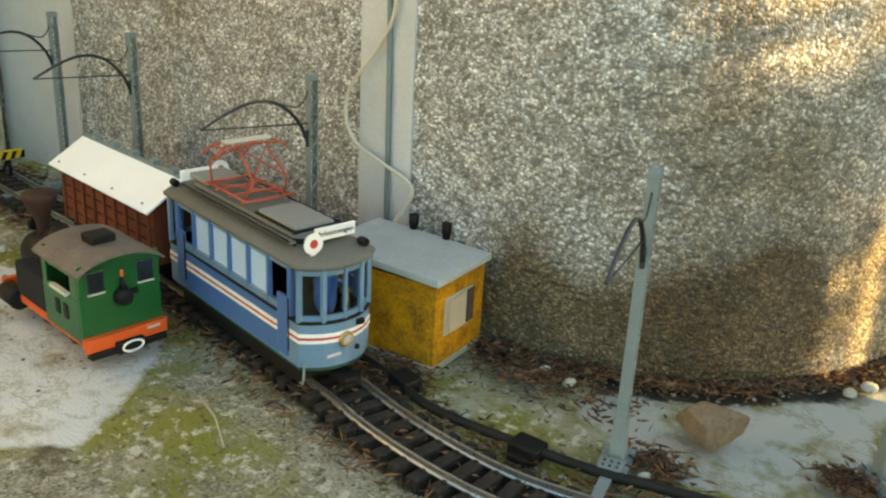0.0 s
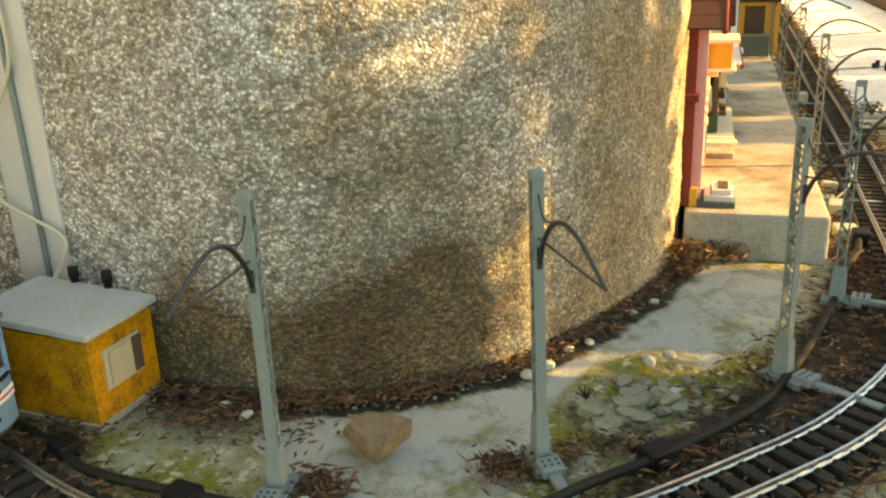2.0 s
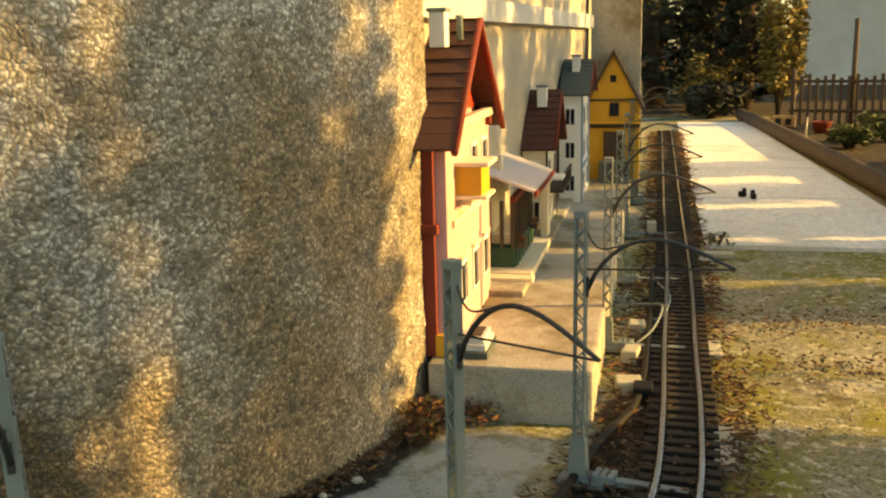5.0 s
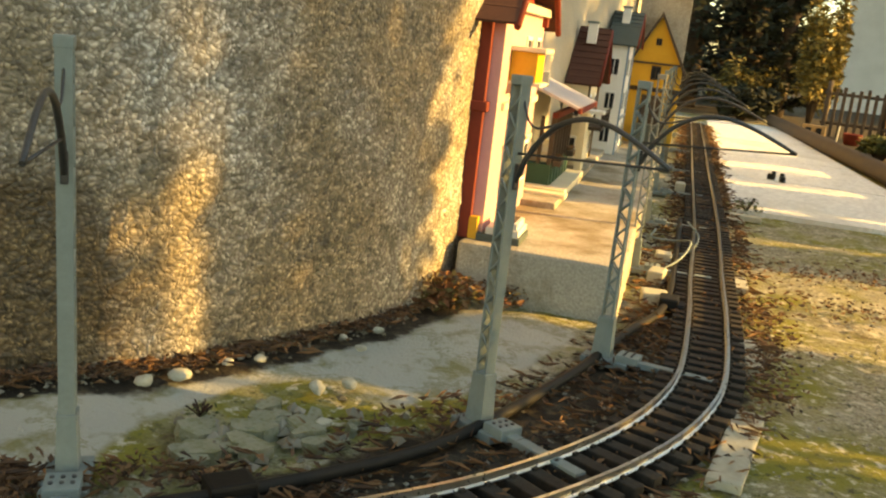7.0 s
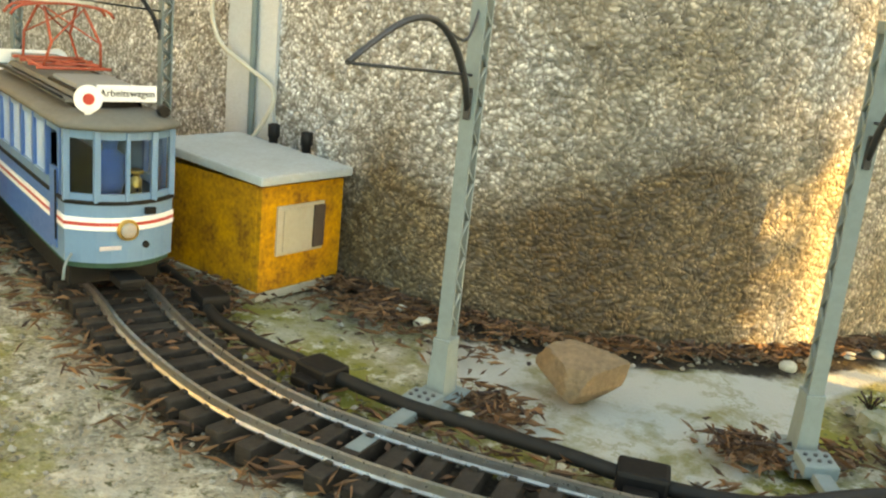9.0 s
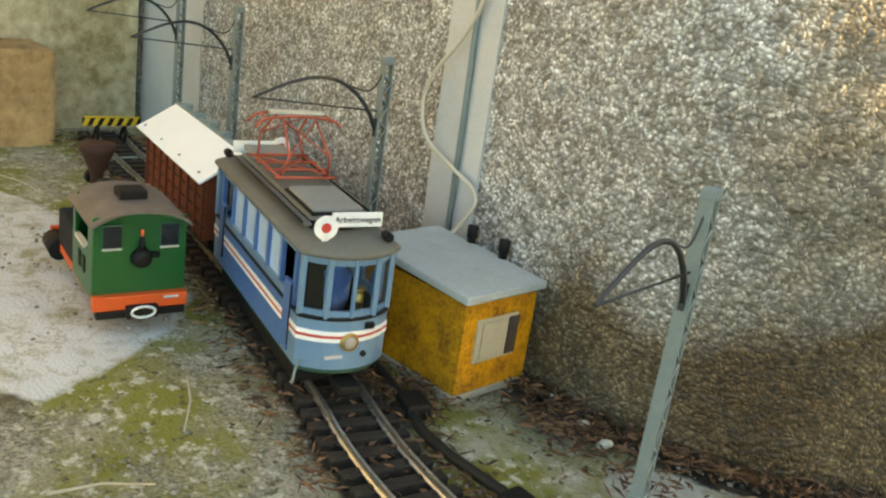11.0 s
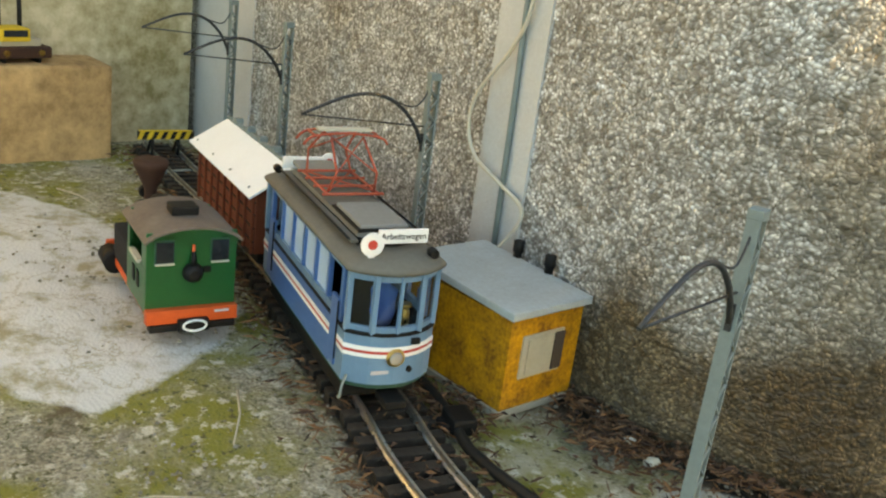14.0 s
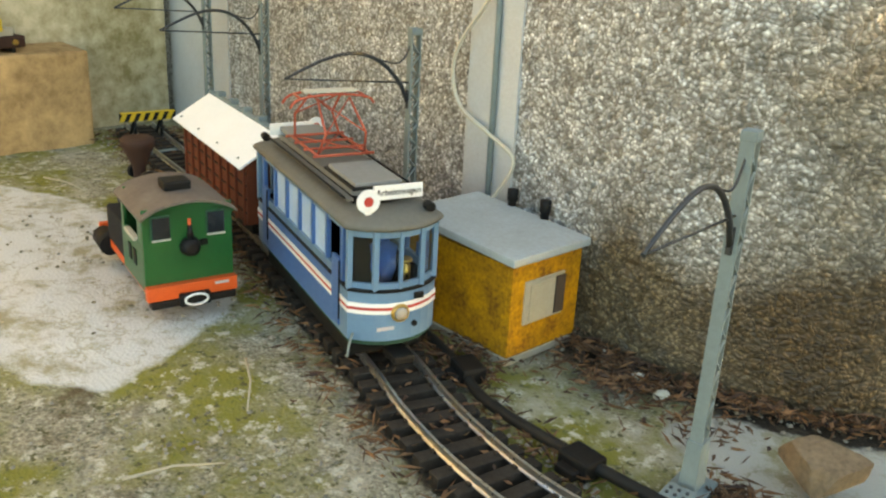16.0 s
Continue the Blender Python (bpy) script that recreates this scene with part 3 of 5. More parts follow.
tagged(street(part("wall_far", B((-0.185, 2.30, 0.7), (0.150, 0.12, 1.6)), PLATFORM)), "grey rendered wall return behind the ochre house", "wall", kind="structure")

# ---- platform ----
plat = tagged(new("platform"), "low worn concrete platform in front of the model houses", "platform", kind="structure")
street(part("platform_base", B((-0.2375, 1.29, 0.020), (0.215, 1.75, 0.104), 0, 0.005), PLATFORM, plat))
street(part("kerb_step", B((-0.310, 1.42, 0.0755), (0.090, 1.34, 0.014), 0, 0.003), PLATFORM, plat))


# ---- railway track ----
track = tagged(new("railway_track"), "narrow model railway track with brown ties and tarnished rails", "railway track")
for side, name in ((-1, "rail"), (1, "rail")):
    bm = bmesh.new()
    prof = [(-0.0030, 0.0105), (0.0030, 0.0105), (0.0030, 0.0115), (0.0009, 0.0125), (0.0009, 0.0165), (0.0015, 0.0172), (0.0015, 0.0188), (-0.0015, 0.0188), (-0.0015, 0.0172), (-0.0009, 0.0165), (-0.0009, 0.0125), (-0.0030, 0.0115)]
    prev = None
    for i, p in enumerate(TRACK):
        d = (TRACK[min(i + 1, len(TRACK) - 1)] - TRACK[max(i - 1, 0)]).normalized()
        q = Vector((d.y, -d.x, 0))
        ring = [bm.verts.new(p + q * (side * 0.0235 + a) + Vector((0, 0, z))) for a, z in prof]
        if prev:
            for k in range(len(prof)):
                bm.faces.new((prev[k], prev[(k + 1) % len(prof)], ring[(k + 1) % len(prof)], ring[k]))
        prev = ring
    bmesh.ops.recalc_face_normals(bm, faces=bm.faces)
    part(name, bm, RAIL, track)
tie_bm = B((0, 0, 0.004), (0.014, 0.088, 0.013), 0, 0.0012)
for s in (-1, 1):
    for k in (-1, 1):
        box(tie_bm, (0, s * 0.0235 + k * 0.0045, 0.0115), (0.005, 0.003, 0.003))
tie_me = bpy.data.meshes.new("tie")
tie_bm.to_mesh(tie_me)
tie_bm.free()
tie_me.materials.append(TIE)
rest = bmesh.new()
rnd = random.Random(4)
for i, p in enumerate(TRACK):
    d = TRACK[min(i + 1, len(TRACK) - 1)] - TRACK[max(i - 1, 0)]
    m = Matrix.Translation(p + Vector((0, 0, rnd.uniform(-0.0008, 0.0006)))) @ Matrix.Rotation(math.atan2(d.y, d.x) + rnd.uniform(-0.02, 0.02), 4, 'Z')
    if p.y < 3.0:
        o = new("tie", tie_me)
        o.parent, o.matrix_basis = track, m
    else:
        box(rest, (0, 0, 0.004), (0.014, 0.088, 0.013), m=m)
tagged(part("far_ties", rest, TIE, track), kind="stuff")


def near_track(x, y):
    i = min(range(len(TRACK)), key=lambda k: (TRACK[k].x - x) ** 2 + (TRACK[k].y - y) ** 2)
    d = (TRACK[min(i + 1, len(TRACK) - 1)] - TRACK[max(i - 1, 0)]).normalized()
    return TRACK[i], d


# black feeder cable beside the track, with its clips
feeder = spline([(-1.02, -0.285, 0.006), (-0.93, -0.312, 0.008), (-0.85, -0.345, 0.01), (-0.735, -0.350, 0.012), (-0.66, -0.345, 0.011), (-0.60, -0.335, 0.012), (-0.53, -0.322, 0.013), (-0.47, -0.310, 0.012), (-0.415, -0.278, 0.012),
                 (-0.37, -0.214, 0.012), (-0.318, -0.15, 0.011), (-0.27, -0.08, 0.01), (-0.222, 0.012, 0.008), (-0.184, 0.15, 0.008), (-0.157, 0.29, 0.008), (-0.138, 0.44, 0.008), (-0.116, 0.57, 0.008), (-0.130, 0.8, 0.008), (-0.18, 1.3, 0.008)], 0.01)
tagged(part("feeder_cable", T(feeder, 0.0055), RUBBER), "black rubber cable laid beside the track", "cable")
clip = bmesh.new()
box(clip, (0, 0, 0.009), (0.034, 0.026, 0.018), 0, 0.003)
box(clip, (0.0, -0.016, 0.006), (0.022, 0.012, 0.008), 0, 0.002)
clip_ob = tagged(part("track_clip", clip, BLACK), "black plastic cable clip box at the track", "cable clip", "clips along the cable")
first = True
for x, y in ((-0.730, -0.352), (-0.485, -0.310), (-0.316, -0.140), (-0.905, -0.318), (-0.112, 0.60)):
    p, d = near_track(x, y)
    m = Matrix.Translation((x, y, 0.002)) @ Matrix.Rotation(math.atan2(d.y, d.x), 4, 'Z')
    if first:
        clip_ob.matrix_world = m
        first = False
    else:
        copy_thing(clip_ob, m)


# ---- catenary masts ----
def catenary_mast(m, reach=0.152, tall=0.3):
    """Column of two flat bars with a lattice, a tapering shoe on a foot plate, a bar to the ties, and the curved arm; the arm points along -y."""
    e = thing("catenary_mast", m, "grey-green plastic lattice catenary mast with a curved dark arm", "catenary mast", "masts along the track")
    bm = bmesh.new()
    for s in (-1, 1):
        box(bm, (0, s * 0.0055, 0.045 + (tall - 0.045) / 2), (0.0108, 0.0020, tall - 0.045), 0, 0.0004)
    part("column", bm, MASTM, e)
    bm = bmesh.new()
    k = int((tall - 0.070) / 0.0135)
    for i in range(k):
        z0 = 0.060 + i * 0.0135
        a, b = (-0.0052, 0.0052) if i % 2 else (0.0052, -0.0052)
        for x in (-0.0042, 0.0042):
            tube(bm, [(x, a, z0), (x, b, z0 + 0.0125)], 0.0011, 5)
    part("lattice", bm, MASTM, e)
    part("mast_cap", B((0, 0, tall + 0.002), (0.0125, 0.0135, 0.008), 0, 0.001), MASTM, e)
    bm = bmesh.new()
    prism(bm, [(-0.0075, -0.0105), (0.0075, -0.0105), (0.0075, 0.0105), (-0.0075, 0.0105)], 0.006, 0.050, top=0.82)
    box(bm, (0, 0, 0.050), (0.0138, 0.0165, 0.005), 0, 0.001)
    part("shoe", bm, MASTM, e)
    bm = B((0, -0.006, 0.004), (0.032, 0.052, 0.008), 0, 0.0015)
    box(bm, (0, -0.03, 0.011), (0.024, 0.024, 0.010), 0, 0.0015)
    part("foot_plate", bm, MASTM, e)
    bm = bmesh.new()
    for i in range(3):
        for j in range(2):
            lathe(bm, [(0.0016, 0.0155), (0.0016, 0.0172)], Matrix.Translation((-0.007 + i * 0.007, -0.034 + j * 0.008, 0)), 8)
    part("screw_heads", bm, WIRE, e)
    part("track_bar", B((0, -0.078, 0.0075), (0.012, 0.085, 0.007), 0, 0.001), MASTM, e)
    arch = [(0, -0.006 - reach * u, 0.218 + 0.036 * u + 0.046 * math.sin(math.pi * u ** 0.72)) for u in np.linspace(0, 1, 17)]
    part("arm", T(arch, 0.0026, 7, 0.0018), WIRE, e, "dark curved tubular arm")
    part("tie_rod", T([(0, -0.006, 0.243), arch[-1]], 0.0011, 5), WIRE, e)
    part("arm_bracket", B((0, -0.006, 0.224), (0.005, 0.006, 0.022), 0, 0.001), WIRE, e)
    part("hook_wire", T(spline([(0, -0.003, tall - 0.002), (0, -0.008, tall - 0.020), (0, -0.022, tall - 0.034), arch[5]], 0.006), 0.0011, 5), WIRE, e)
    return e


# place, lean in two ways, and how far the arm is twisted off the square to the track
spots = [(-0.655, -0.302, 0.0, 0.0, 0), (-0.428, -0.170, 0.02, -0.02, -14), (-0.208, 0.082, -0.02, 0.02, 0), (-0.149, 0.330, 0.0, 0.02, 0), (-1.152, -0.192, 0, 0, 0), (-1.545, -0.150, 0, 0, 0), (-1.80, -0.105, 0, 0, 0)]
for y in (0.72, 1.15, 1.60, 2.10, 2.70, 3.40):
    p = STREET @ Vector((-0.128, y, 0))
    spots.append((p.x, p.y, 0, 0, 0))
first = None
for x, y, lean, lean2, twist in spots:
    p, d = near_track(x, y)
    side = Vector((x - p.x, y - p.y, 0)).normalized()
    m = Matrix.Translation((x, y, 0.0)) @ Matrix.Rotation(math.atan2(side.y, side.x) - math.pi / 2 + radians(twist), 4, 'Z') @ Matrix.Rotation(lean, 4, 'X') @ Matrix.Rotation(lean2, 4, 'Y')
    if first is None:
        first = catenary_mast(m)
    else:
        copy_thing(first, m)


# ---- yellow trackside hut ----
hut = thing("trackside_hut", pose(-0.985, -0.2115, 0), "worn yellow wooden trackside hut with a grey flat roof", "hut")
for c, s in (((0.078, 0, 0.057), (0.006, 0.106, 0.102)), ((-0.078, 0, 0.057), (0.006, 0.106, 0.102)), ((0, -0.051, 0.057), (0.150, 0.005, 0.102)), ((0, 0.051, 0.057), (0.150, 0.005, 0.102))):
    part("wall_panel", B(c, s, 0, 0.0008), YELLOW, hut)
part("base_frame", B((0, 0, 0.003), (0.166, 0.114, 0.008), 0, 0.001), DKBOARD, hut)
roof = B((0.0, 0, 0.1145), (0.174, 0.118, 0.009), 0, 0.0018)
for v in roof.verts:
    v.co.z += 0.006 * (0.09 - v.co.x) / 0.18
part("roof", roof, ROOFGREY, hut)
win = part("window", B((0.0815, -0.004, 0.064), (0.003, 0.060, 0.048), 0, 0.0005), DKBOARD, hut)
part("pane", B((0.0838, -0.009, 0.064), (0.002, 0.036, 0.040)), DKBOARD, win)
part("dark_pane", B((0.0838, 0.019, 0.064), (0.002, 0.014, 0.042)), DKWOOD, win)
for x in (-0.03, 0.02):
    part("roof_peg", L([(0.005, 0.118), (0.005, 0.128), (0.0065, 0.129), (0.0065, 0.142), (0.003, 0.143)], Matrix.Translation((x, 0.058, 0)), 12), BLACK, hut)


# ---- tram ----
def outline(length, width, bow, grow=0.0, n=9):
    """Plan of a tram body with bowed ends."""
    w, half = width / 2 + grow, length / 2 + grow
    pts = []
    for s in (1, -1):
        for i in range(n):
            u = -1 + 2 * i / (n - 1)
            edge = math.copysign(abs(u) ** 0.9, u)
            pts.append((s * (half - bow * (abs(edge) ** 2.2)), s * w * edge))
    return pts


tp = Vector((-1.107, -0.331, 0))
ta = math.atan2(-0.09, 0.33)
tram = thing("tram", Matrix.Translation(tp) @ Matrix.Rotation(ta, 4, 'Z'), "pale blue model tramcar with white and red stripes and grey roof", "tram")
LEN, WID = 0.335, 0.092
body = part("body", PR(outline(LEN, WID, 0.020), 0.045, 0.098), BLUE, tram)
part("belt_rail", PR(outline(LEN, WID, 0.020, 0.0010), 0.0955, 0.0985), BLACK, body)
for z0, z1, mm in ((0.0735, 0.0775, WHITE), (0.0775, 0.0805, RED), (0.0805, 0.0845, WHITE)):
    part("stripe", PR(outline(LEN, WID, 0.020, 0.0009), z0, z1), mm, body)
part("lower_edge", PR(outline(LEN, WID, 0.020, -0.002), 0.040, 0.0452), DKGREEN, body)
part("floor", PR(outline(LEN, WID, 0.020, -0.004), 0.098, 0.0985), DARKIN, tram)
# window posts and panes
ends = outline(LEN, WID, 0.020, -0.0015, 13)
for s in (1, -1):
    seg = ends[:13] if s == 1 else ends[13:]
    for i in (0, 3, 6, 9, 12):
        if i == 6:
            continue
        x, y = seg[i]
        part("window_post", B((x, y, 0.127), (0.006, 0.0055, 0.060), 0, 0.001), BLUE, tram)
    part("window_post", B((seg[6][0], 0, 0.127), (0.0045, 0.0035, 0.060), 0, 0.001), BLUE, tram)
    part("window_head", PR([(x, y) for x, y in seg] + [(x - s * 0.005, y) for x, y in seg[::-1]], 0.150, 0.158), BLUE, tram)
    part("window_sill", PR([(x, y) for x, y in seg] + [(x - s * 0.005, y) for x, y in seg[::-1]], 0.098, 0.104), BLUE, tram)
    g = bmesh.new()
    for a, b in ((0, 3), (3, 6), (6, 9), (9, 12)):
        (xa, ya), (xb, yb) = seg[a], seg[b]
        prism(g, [(xa - s * 0.002, ya), (xb - s * 0.002, yb), (xb - s * 0.003, yb), (xa - s * 0.003, ya)], 0.104, 0.150)
    part("front_panes", g, PANE, tram).visible_shadow = False
for s in (1, -1):
    part("side_panel", B((0, s * (WID / 2 - 0.0035), 0.154), (0.262, 0.004, 0.008)), BLUE, tram)
    part("side_sill", B((0, s * (WID / 2 - 0.003), 0.102), (0.262, 0.005, 0.009)), BLUE, tram)
    for i in range(7):
        x = -0.128 + i * 0.0427
        if i in (0, 6):
            part("door_post", B((x, s * (WID / 2 - 0.003), 0.127), (0.008, 0.005, 0.060), 0, 0.0008), BLUEDK, tram)
        else:
            part("window_post", B((x, s * (WID / 2 - 0.003), 0.127), (0.006, 0.005, 0.060), 0, 0.0008), BLUEDK, tram)
        if i < 6:
            if i in (0, 5):
                continue
            part("side_pane", B((x + 0.0213, s * (WID / 2 - 0.0045), 0.128), (0.037, 0.0015, 0.046)), SIDEPANE, tram)
    part("side_plate", B((0, s * (WID / 2 + 0.0003), 0.060), (0.215, 0.0016, 0.026), 0, 0.0004), BLUEDK, tram)
    part("side_plate", B((0, s * (WID / 2 + 0.0003), 0.0905), (0.215, 0.0016, 0.009), 0, 0.0004), BLUEDK, tram)
    for x in (-0.117, 0.117):
        part("door_opening", B((x, s * (WID / 2 - 0.0005), 0.085), (0.020, 0.004, 0.07), 0, 0.001), BLUEDK, tram)
        part("grab_rail", T([(x + 0.015, s * (WID / 2 + 0.003), 0.06), (x + 0.015, s * (WID / 2 + 0.003), 0.12)], 0.0009, 6), BLACK, tram)
roofp = bmesh.new()
levels = [(0.004, 0.158), (0.005, 0.161), (0.003, 0.164), (-0.008, 0.168), (-0.022, 0.170)]
rings = []
for grow, z in levels:
    rings.append([roofp.verts.new((x, y, z)) for x, y in outline(LEN, WID, 0.022, grow, 13)])
for q, w in zip(rings, rings[1:]):
    for k in range(len(q)):
        roofp.faces.new((q[k], q[(k + 1) % len(q)], w[(k + 1) % len(q)], w[k])).smooth = True
roofp.faces.new(rings[-1])
roofp.faces.new(rings[0][::-1])
roof = part("roof", roofp, TRAMROOF, tram)
part("clerestory", PR(outline(0.245, 0.056, 0.012), 0.168, 0.178, top=0.97), BLACK, roof)
part("clerestory_roof", PR(outline(0.252, 0.060, 0.013), 0.178, 0.182, top=0.95), TRAMROOF, roof)
for s in (-1, 1):
    part("walkway", B((0.0, s * 0.034, 0.1755), (0.24, 0.007, 0.0025)), TRAMROOF, roof)
    part("roof_rail", T([(-0.12, s * 0.040, 0.1785), (0.12, s * 0.040, 0.1785)], 0.0012, 6), BLACK, roof)
    for i in range(5):
        part("clerestory_pane", B((-0.096 + i * 0.048, s * 0.0283, 0.1725), (0.038, 0.0012, 0.0065)), DARKGLASS, roof)
part("roof_hatch", B((0.072, 0, 0.185), (0.074, 0.050, 0.006), 0, 0.002), HATCH, roof)
part("hatch_frame", B((0.072, 0, 0.1828), (0.082, 0.057, 0.003), 0, 0.001), BLACK, roof)
part("roof_hatch", B((-0.105, 0, 0.185), (0.05, 0.048, 0.006), 0, 0.002), HATCH, roof)
# pantograph
panto = part("pantograph", T([(-0.075, -0.034, 0.190), (-0.075, 0.034, 0.190)], 0.0016, 6), PANTO, tram, "red-brown tubular pantograph")
for x in (-0.045, -0.015, 0.015):
    part("base_bar", T([(x, -0.034, 0.190), (x, 0.034, 0.190)], 0.0016, 6), PANTO, panto)
for s in (-1, 1):
    part("base_rail", T([(-0.075, s * 0.028, 0.190), (0.015, s * 0.028, 0.190)], 0.0016, 6), PANTO, panto)
    for x, k in ((-0.068, 1), (0.008, -1)):
        part("lower_arm", T([(x, s * 0.026, 0.191), (x - k * 0.012, s * 0.022, 0.214), (-0.03 - k * 0.012, s * 0.018, 0.243)], 0.0014, 6), PANTO, panto)
        part("brace", T([(x - k * 0.012, s * 0.022, 0.214), (-0.03 - k * 0.012, -s * 0.018, 0.243)], 0.0009, 5), PANTO, panto)
    part("brace", T([(-0.068, s * 0.026, 0.191), (0.008, -s * 0.026, 0.191)], 0.0011, 5), PANTO, panto)
    part("head_link", T([(-0.044, s * 0.036, 0.244), (-0.018, s * 0.036, 0.244)], 0.0014, 5), PANTO, panto)
for x in (-0.044, -0.018):
    part("head_bow", T(spline([(x, -0.048, 0.234), (x, -0.038, 0.243), (x, 0, 0.247), (x, 0.038, 0.243), (x, 0.048, 0.234)], 0.006), 0.0015, 6), PANTO, panto)
part("contact_strip", B((-0.031, 0, 0.2485), (0.012, 0.060, 0.003), 0, 0.001), CREAMC, panto)
# boards and discs at both ends
for s in (1, -1):
    x = s * 0.132
    board = part("destination_board", B((x, s * 0.010, 0.184), (0.003, 0.051, 0.014), 0, 0.0006), WHITE, tram, "white board lettered Arbeitswagen")
    me = text_mesh("Arbeitswagen", 0.0085)
    me.materials.append(BLACK)
    t = new("lettering", me)
    t.parent = board
    t.matrix_basis = Matrix.Translation((x + s * 0.0018, s * 0.010, 0.1842)) @ Matrix.Rotation(s * math.pi / 2, 4, 'Z') @ Matrix.Rotation(math.pi / 2, 4, 'X')
    turn = Matrix.Translation((s * 0.145, -s * 0.026, 0.181)) @ Matrix.Rotation(math.pi / 2, 4, 'Y')
    disc = part("signal_disc", L([(0.0115, -0.001), (0.0115, 0.001)], turn, 24), WHITE, tram, "white signal disc with a red centre")
    part("red_dot", L([(0.0048, -0.0014), (0.0048, 0.0014)], turn, 20), RED, disc)
    part("disc_stem", B((s * 0.145, -s * 0.026, 0.168), (0.002, 0.006, 0.010)), WHITE, disc)
    part("roof_lamp", L([(0.0045, 0), (0.005, 0.004), (0.0045, 0.011)], Matrix.Translation((s * 0.142, s * 0.036, 0.172)) @ Matrix.Rotation(s * math.pi / 2, 4, 'Y'), 12), BLACK, tram)
    lamp = part("headlamp", L([(0.0085, 0), (0.0095, 0.004), (0.0085, 0.007)], Matrix.Translation((s * 0.164, 0, 0.074)) @ Matrix.Rotation(s * math.pi / 2, 4, 'Y'), 20), BRASS, tram)
    part("lens", L([(0.0072, 0.0068), (0.006, 0.0085), (0.002, 0.0095)], Matrix.Translation((s * 0.164, 0, 0.074)) @ Matrix.Rotation(s * math.pi / 2, 4, 'Y'), 20), LAMP, lamp)
    part("front_socket", B((s * 0.168, s * 0.019, 0.090), (0.004, 0.009, 0.006), 0, 0.0008), BLACK, tram)
    part("buffer_peg", L([(0.003, 0), (0.003, 0.004)], Matrix.Translation((s * 0.164, s * 0.016, 0.060)) @ Matrix.Rotation(s * math.pi / 2, 4, 'Y'), 10), BLACK, tram)
    part("number_bar", B((s * 0.1665, -s * 0.014, 0.0585), (0.0012, 0.018, 0.0035)), MAUVE, tram)
    part("coupler", B((s * 0.168, 0, 0.030), (0.03, 0.022, 0.008), 0, 0.002), BLACK, tram)
bm = B((0, 0, 0.030), (0.27, 0.078, 0.024), 0, 0.002)
box(bm, (0, 0.036, 0.031), (0.12, 0.004, 0.018), 0, 0.001)
box(bm, (0, -0.036, 0.031), (0.12, 0.004, 0.018), 0, 0.001)
part("underframe", bm, BLACK, tram)
for x in (-0.065, 0.065):
    for s in (-1, 1):
        part("wheel", L([(0.0165, -0.003), (0.0165, -0.002), (0.0148, -0.002), (0.0148, 0.003)], Matrix.Translation((x, s * 0.0225, 0.0335)) @ Matrix.Rotation(-s * math.pi / 2, 4, 'X'), 20), RUST, tram)
part("hook", T(spline([(0.152, -0.042, 0.052), (0.163, -0.05, 0.046), (0.165, -0.052, 0.036), (0.156, -0.05, 0.032)], 0.004), 0.0013, 6), MASTM, tram)
fig = L([(0.009, 0.0), (0.0125, 0.012), (0.012, 0.024), (0.0135, 0.034), (0.006, 0.039), (0.0058, 0.041), (0.0075, 0.046), (0.0075, 0.052), (0.004, 0.056)], None, 14)
figure = part("figurine", fig, FIGURE)
figure.matrix_world = tram.matrix_world @ Matrix.Translation((0.138, -0.006, 0.0985))
tagged(figure, "small plain blue figurine standing at the tram window", "figurine")
part("controller", L([(0.005, 0.0985), (0.005, 0.114), (0.003, 0.115), (0.003, 0.118), (0.007, 0.119), (0.006, 0.1215)], Matrix.Translation((0.148, 0.013, 0)), 12), BRASS, tram)


# ---- brown goods wagon ----
wag = thing("goods_wagon", pose(-1.430, -0.256, 0, 0, 0, -11), "brown planked goods wagon with a bare white sheet roof", "goods wagon")
part("body", B((0, 0, 0.085), (0.262, 0.086, 0.082), 0, 0.001), WAGON, wag)
for s in (-1, 1):
    for i in range(9):
        part("post", B((-0.124 + i * 0.031, s * 0.0445, 0.084), (0.005, 0.004, 0.082), 0, 0.0006), WAGON, wag)
    for z in (0.060, 0.078, 0.096, 0.112):
        part("plank_rib", B((0, s * 0.0437, z), (0.258, 0.0018, 0.0022)), RUST, wag)
for s in (-1, 1):
    gab = bmesh.new()
    prism(gab, [(-0.046, 0.124), (0.046, 0.124), (0, 0.152)], s * 0.129 - 0.002, s * 0.129 + 0.002, Matrix(((0, 0, 1, 0), (1, 0, 0, 0), (0, 1, 0, 0), (0, 0, 0, 1))))
    part("gable", gab, WAGON, wag)
for s in (-1, 1):
    r = B((0, 0, 0), (0.285, 0.066, 0.003), 0, 0.0006)
    bmesh.ops.rotate(r, verts=r.verts, cent=(0, 0, 0), matrix=Matrix.Rotation(-s * radians(31), 3, 'X'))
    bmesh.ops.translate(r, verts=r.verts, vec=(0, s * 0.0285, 0.1395))
    sheetp = part("roof_sheet", r, ALU if s < 0 else TRAMROOF, wag)
part("ridge_bar", B((0, 0.004, 0.158), (0.29, 0.008, 0.004), 0, 0.001), MASTM, wag)
for i in range(5):
    part("ridge_clip", B((-0.11 + i * 0.055, 0.006, 0.162), (0.012, 0.013, 0.008), 0, 0.002), MASTM, wag)
for i in range(4):
    part("rivet", L([(0.0018, 0), (0.0018, 0.0012)], Matrix.Translation((-0.12 + i * 0.08, -0.05, 0.1305)) @ Matrix.Rotation(radians(31), 4, 'X'), 8), MASTM, wag)
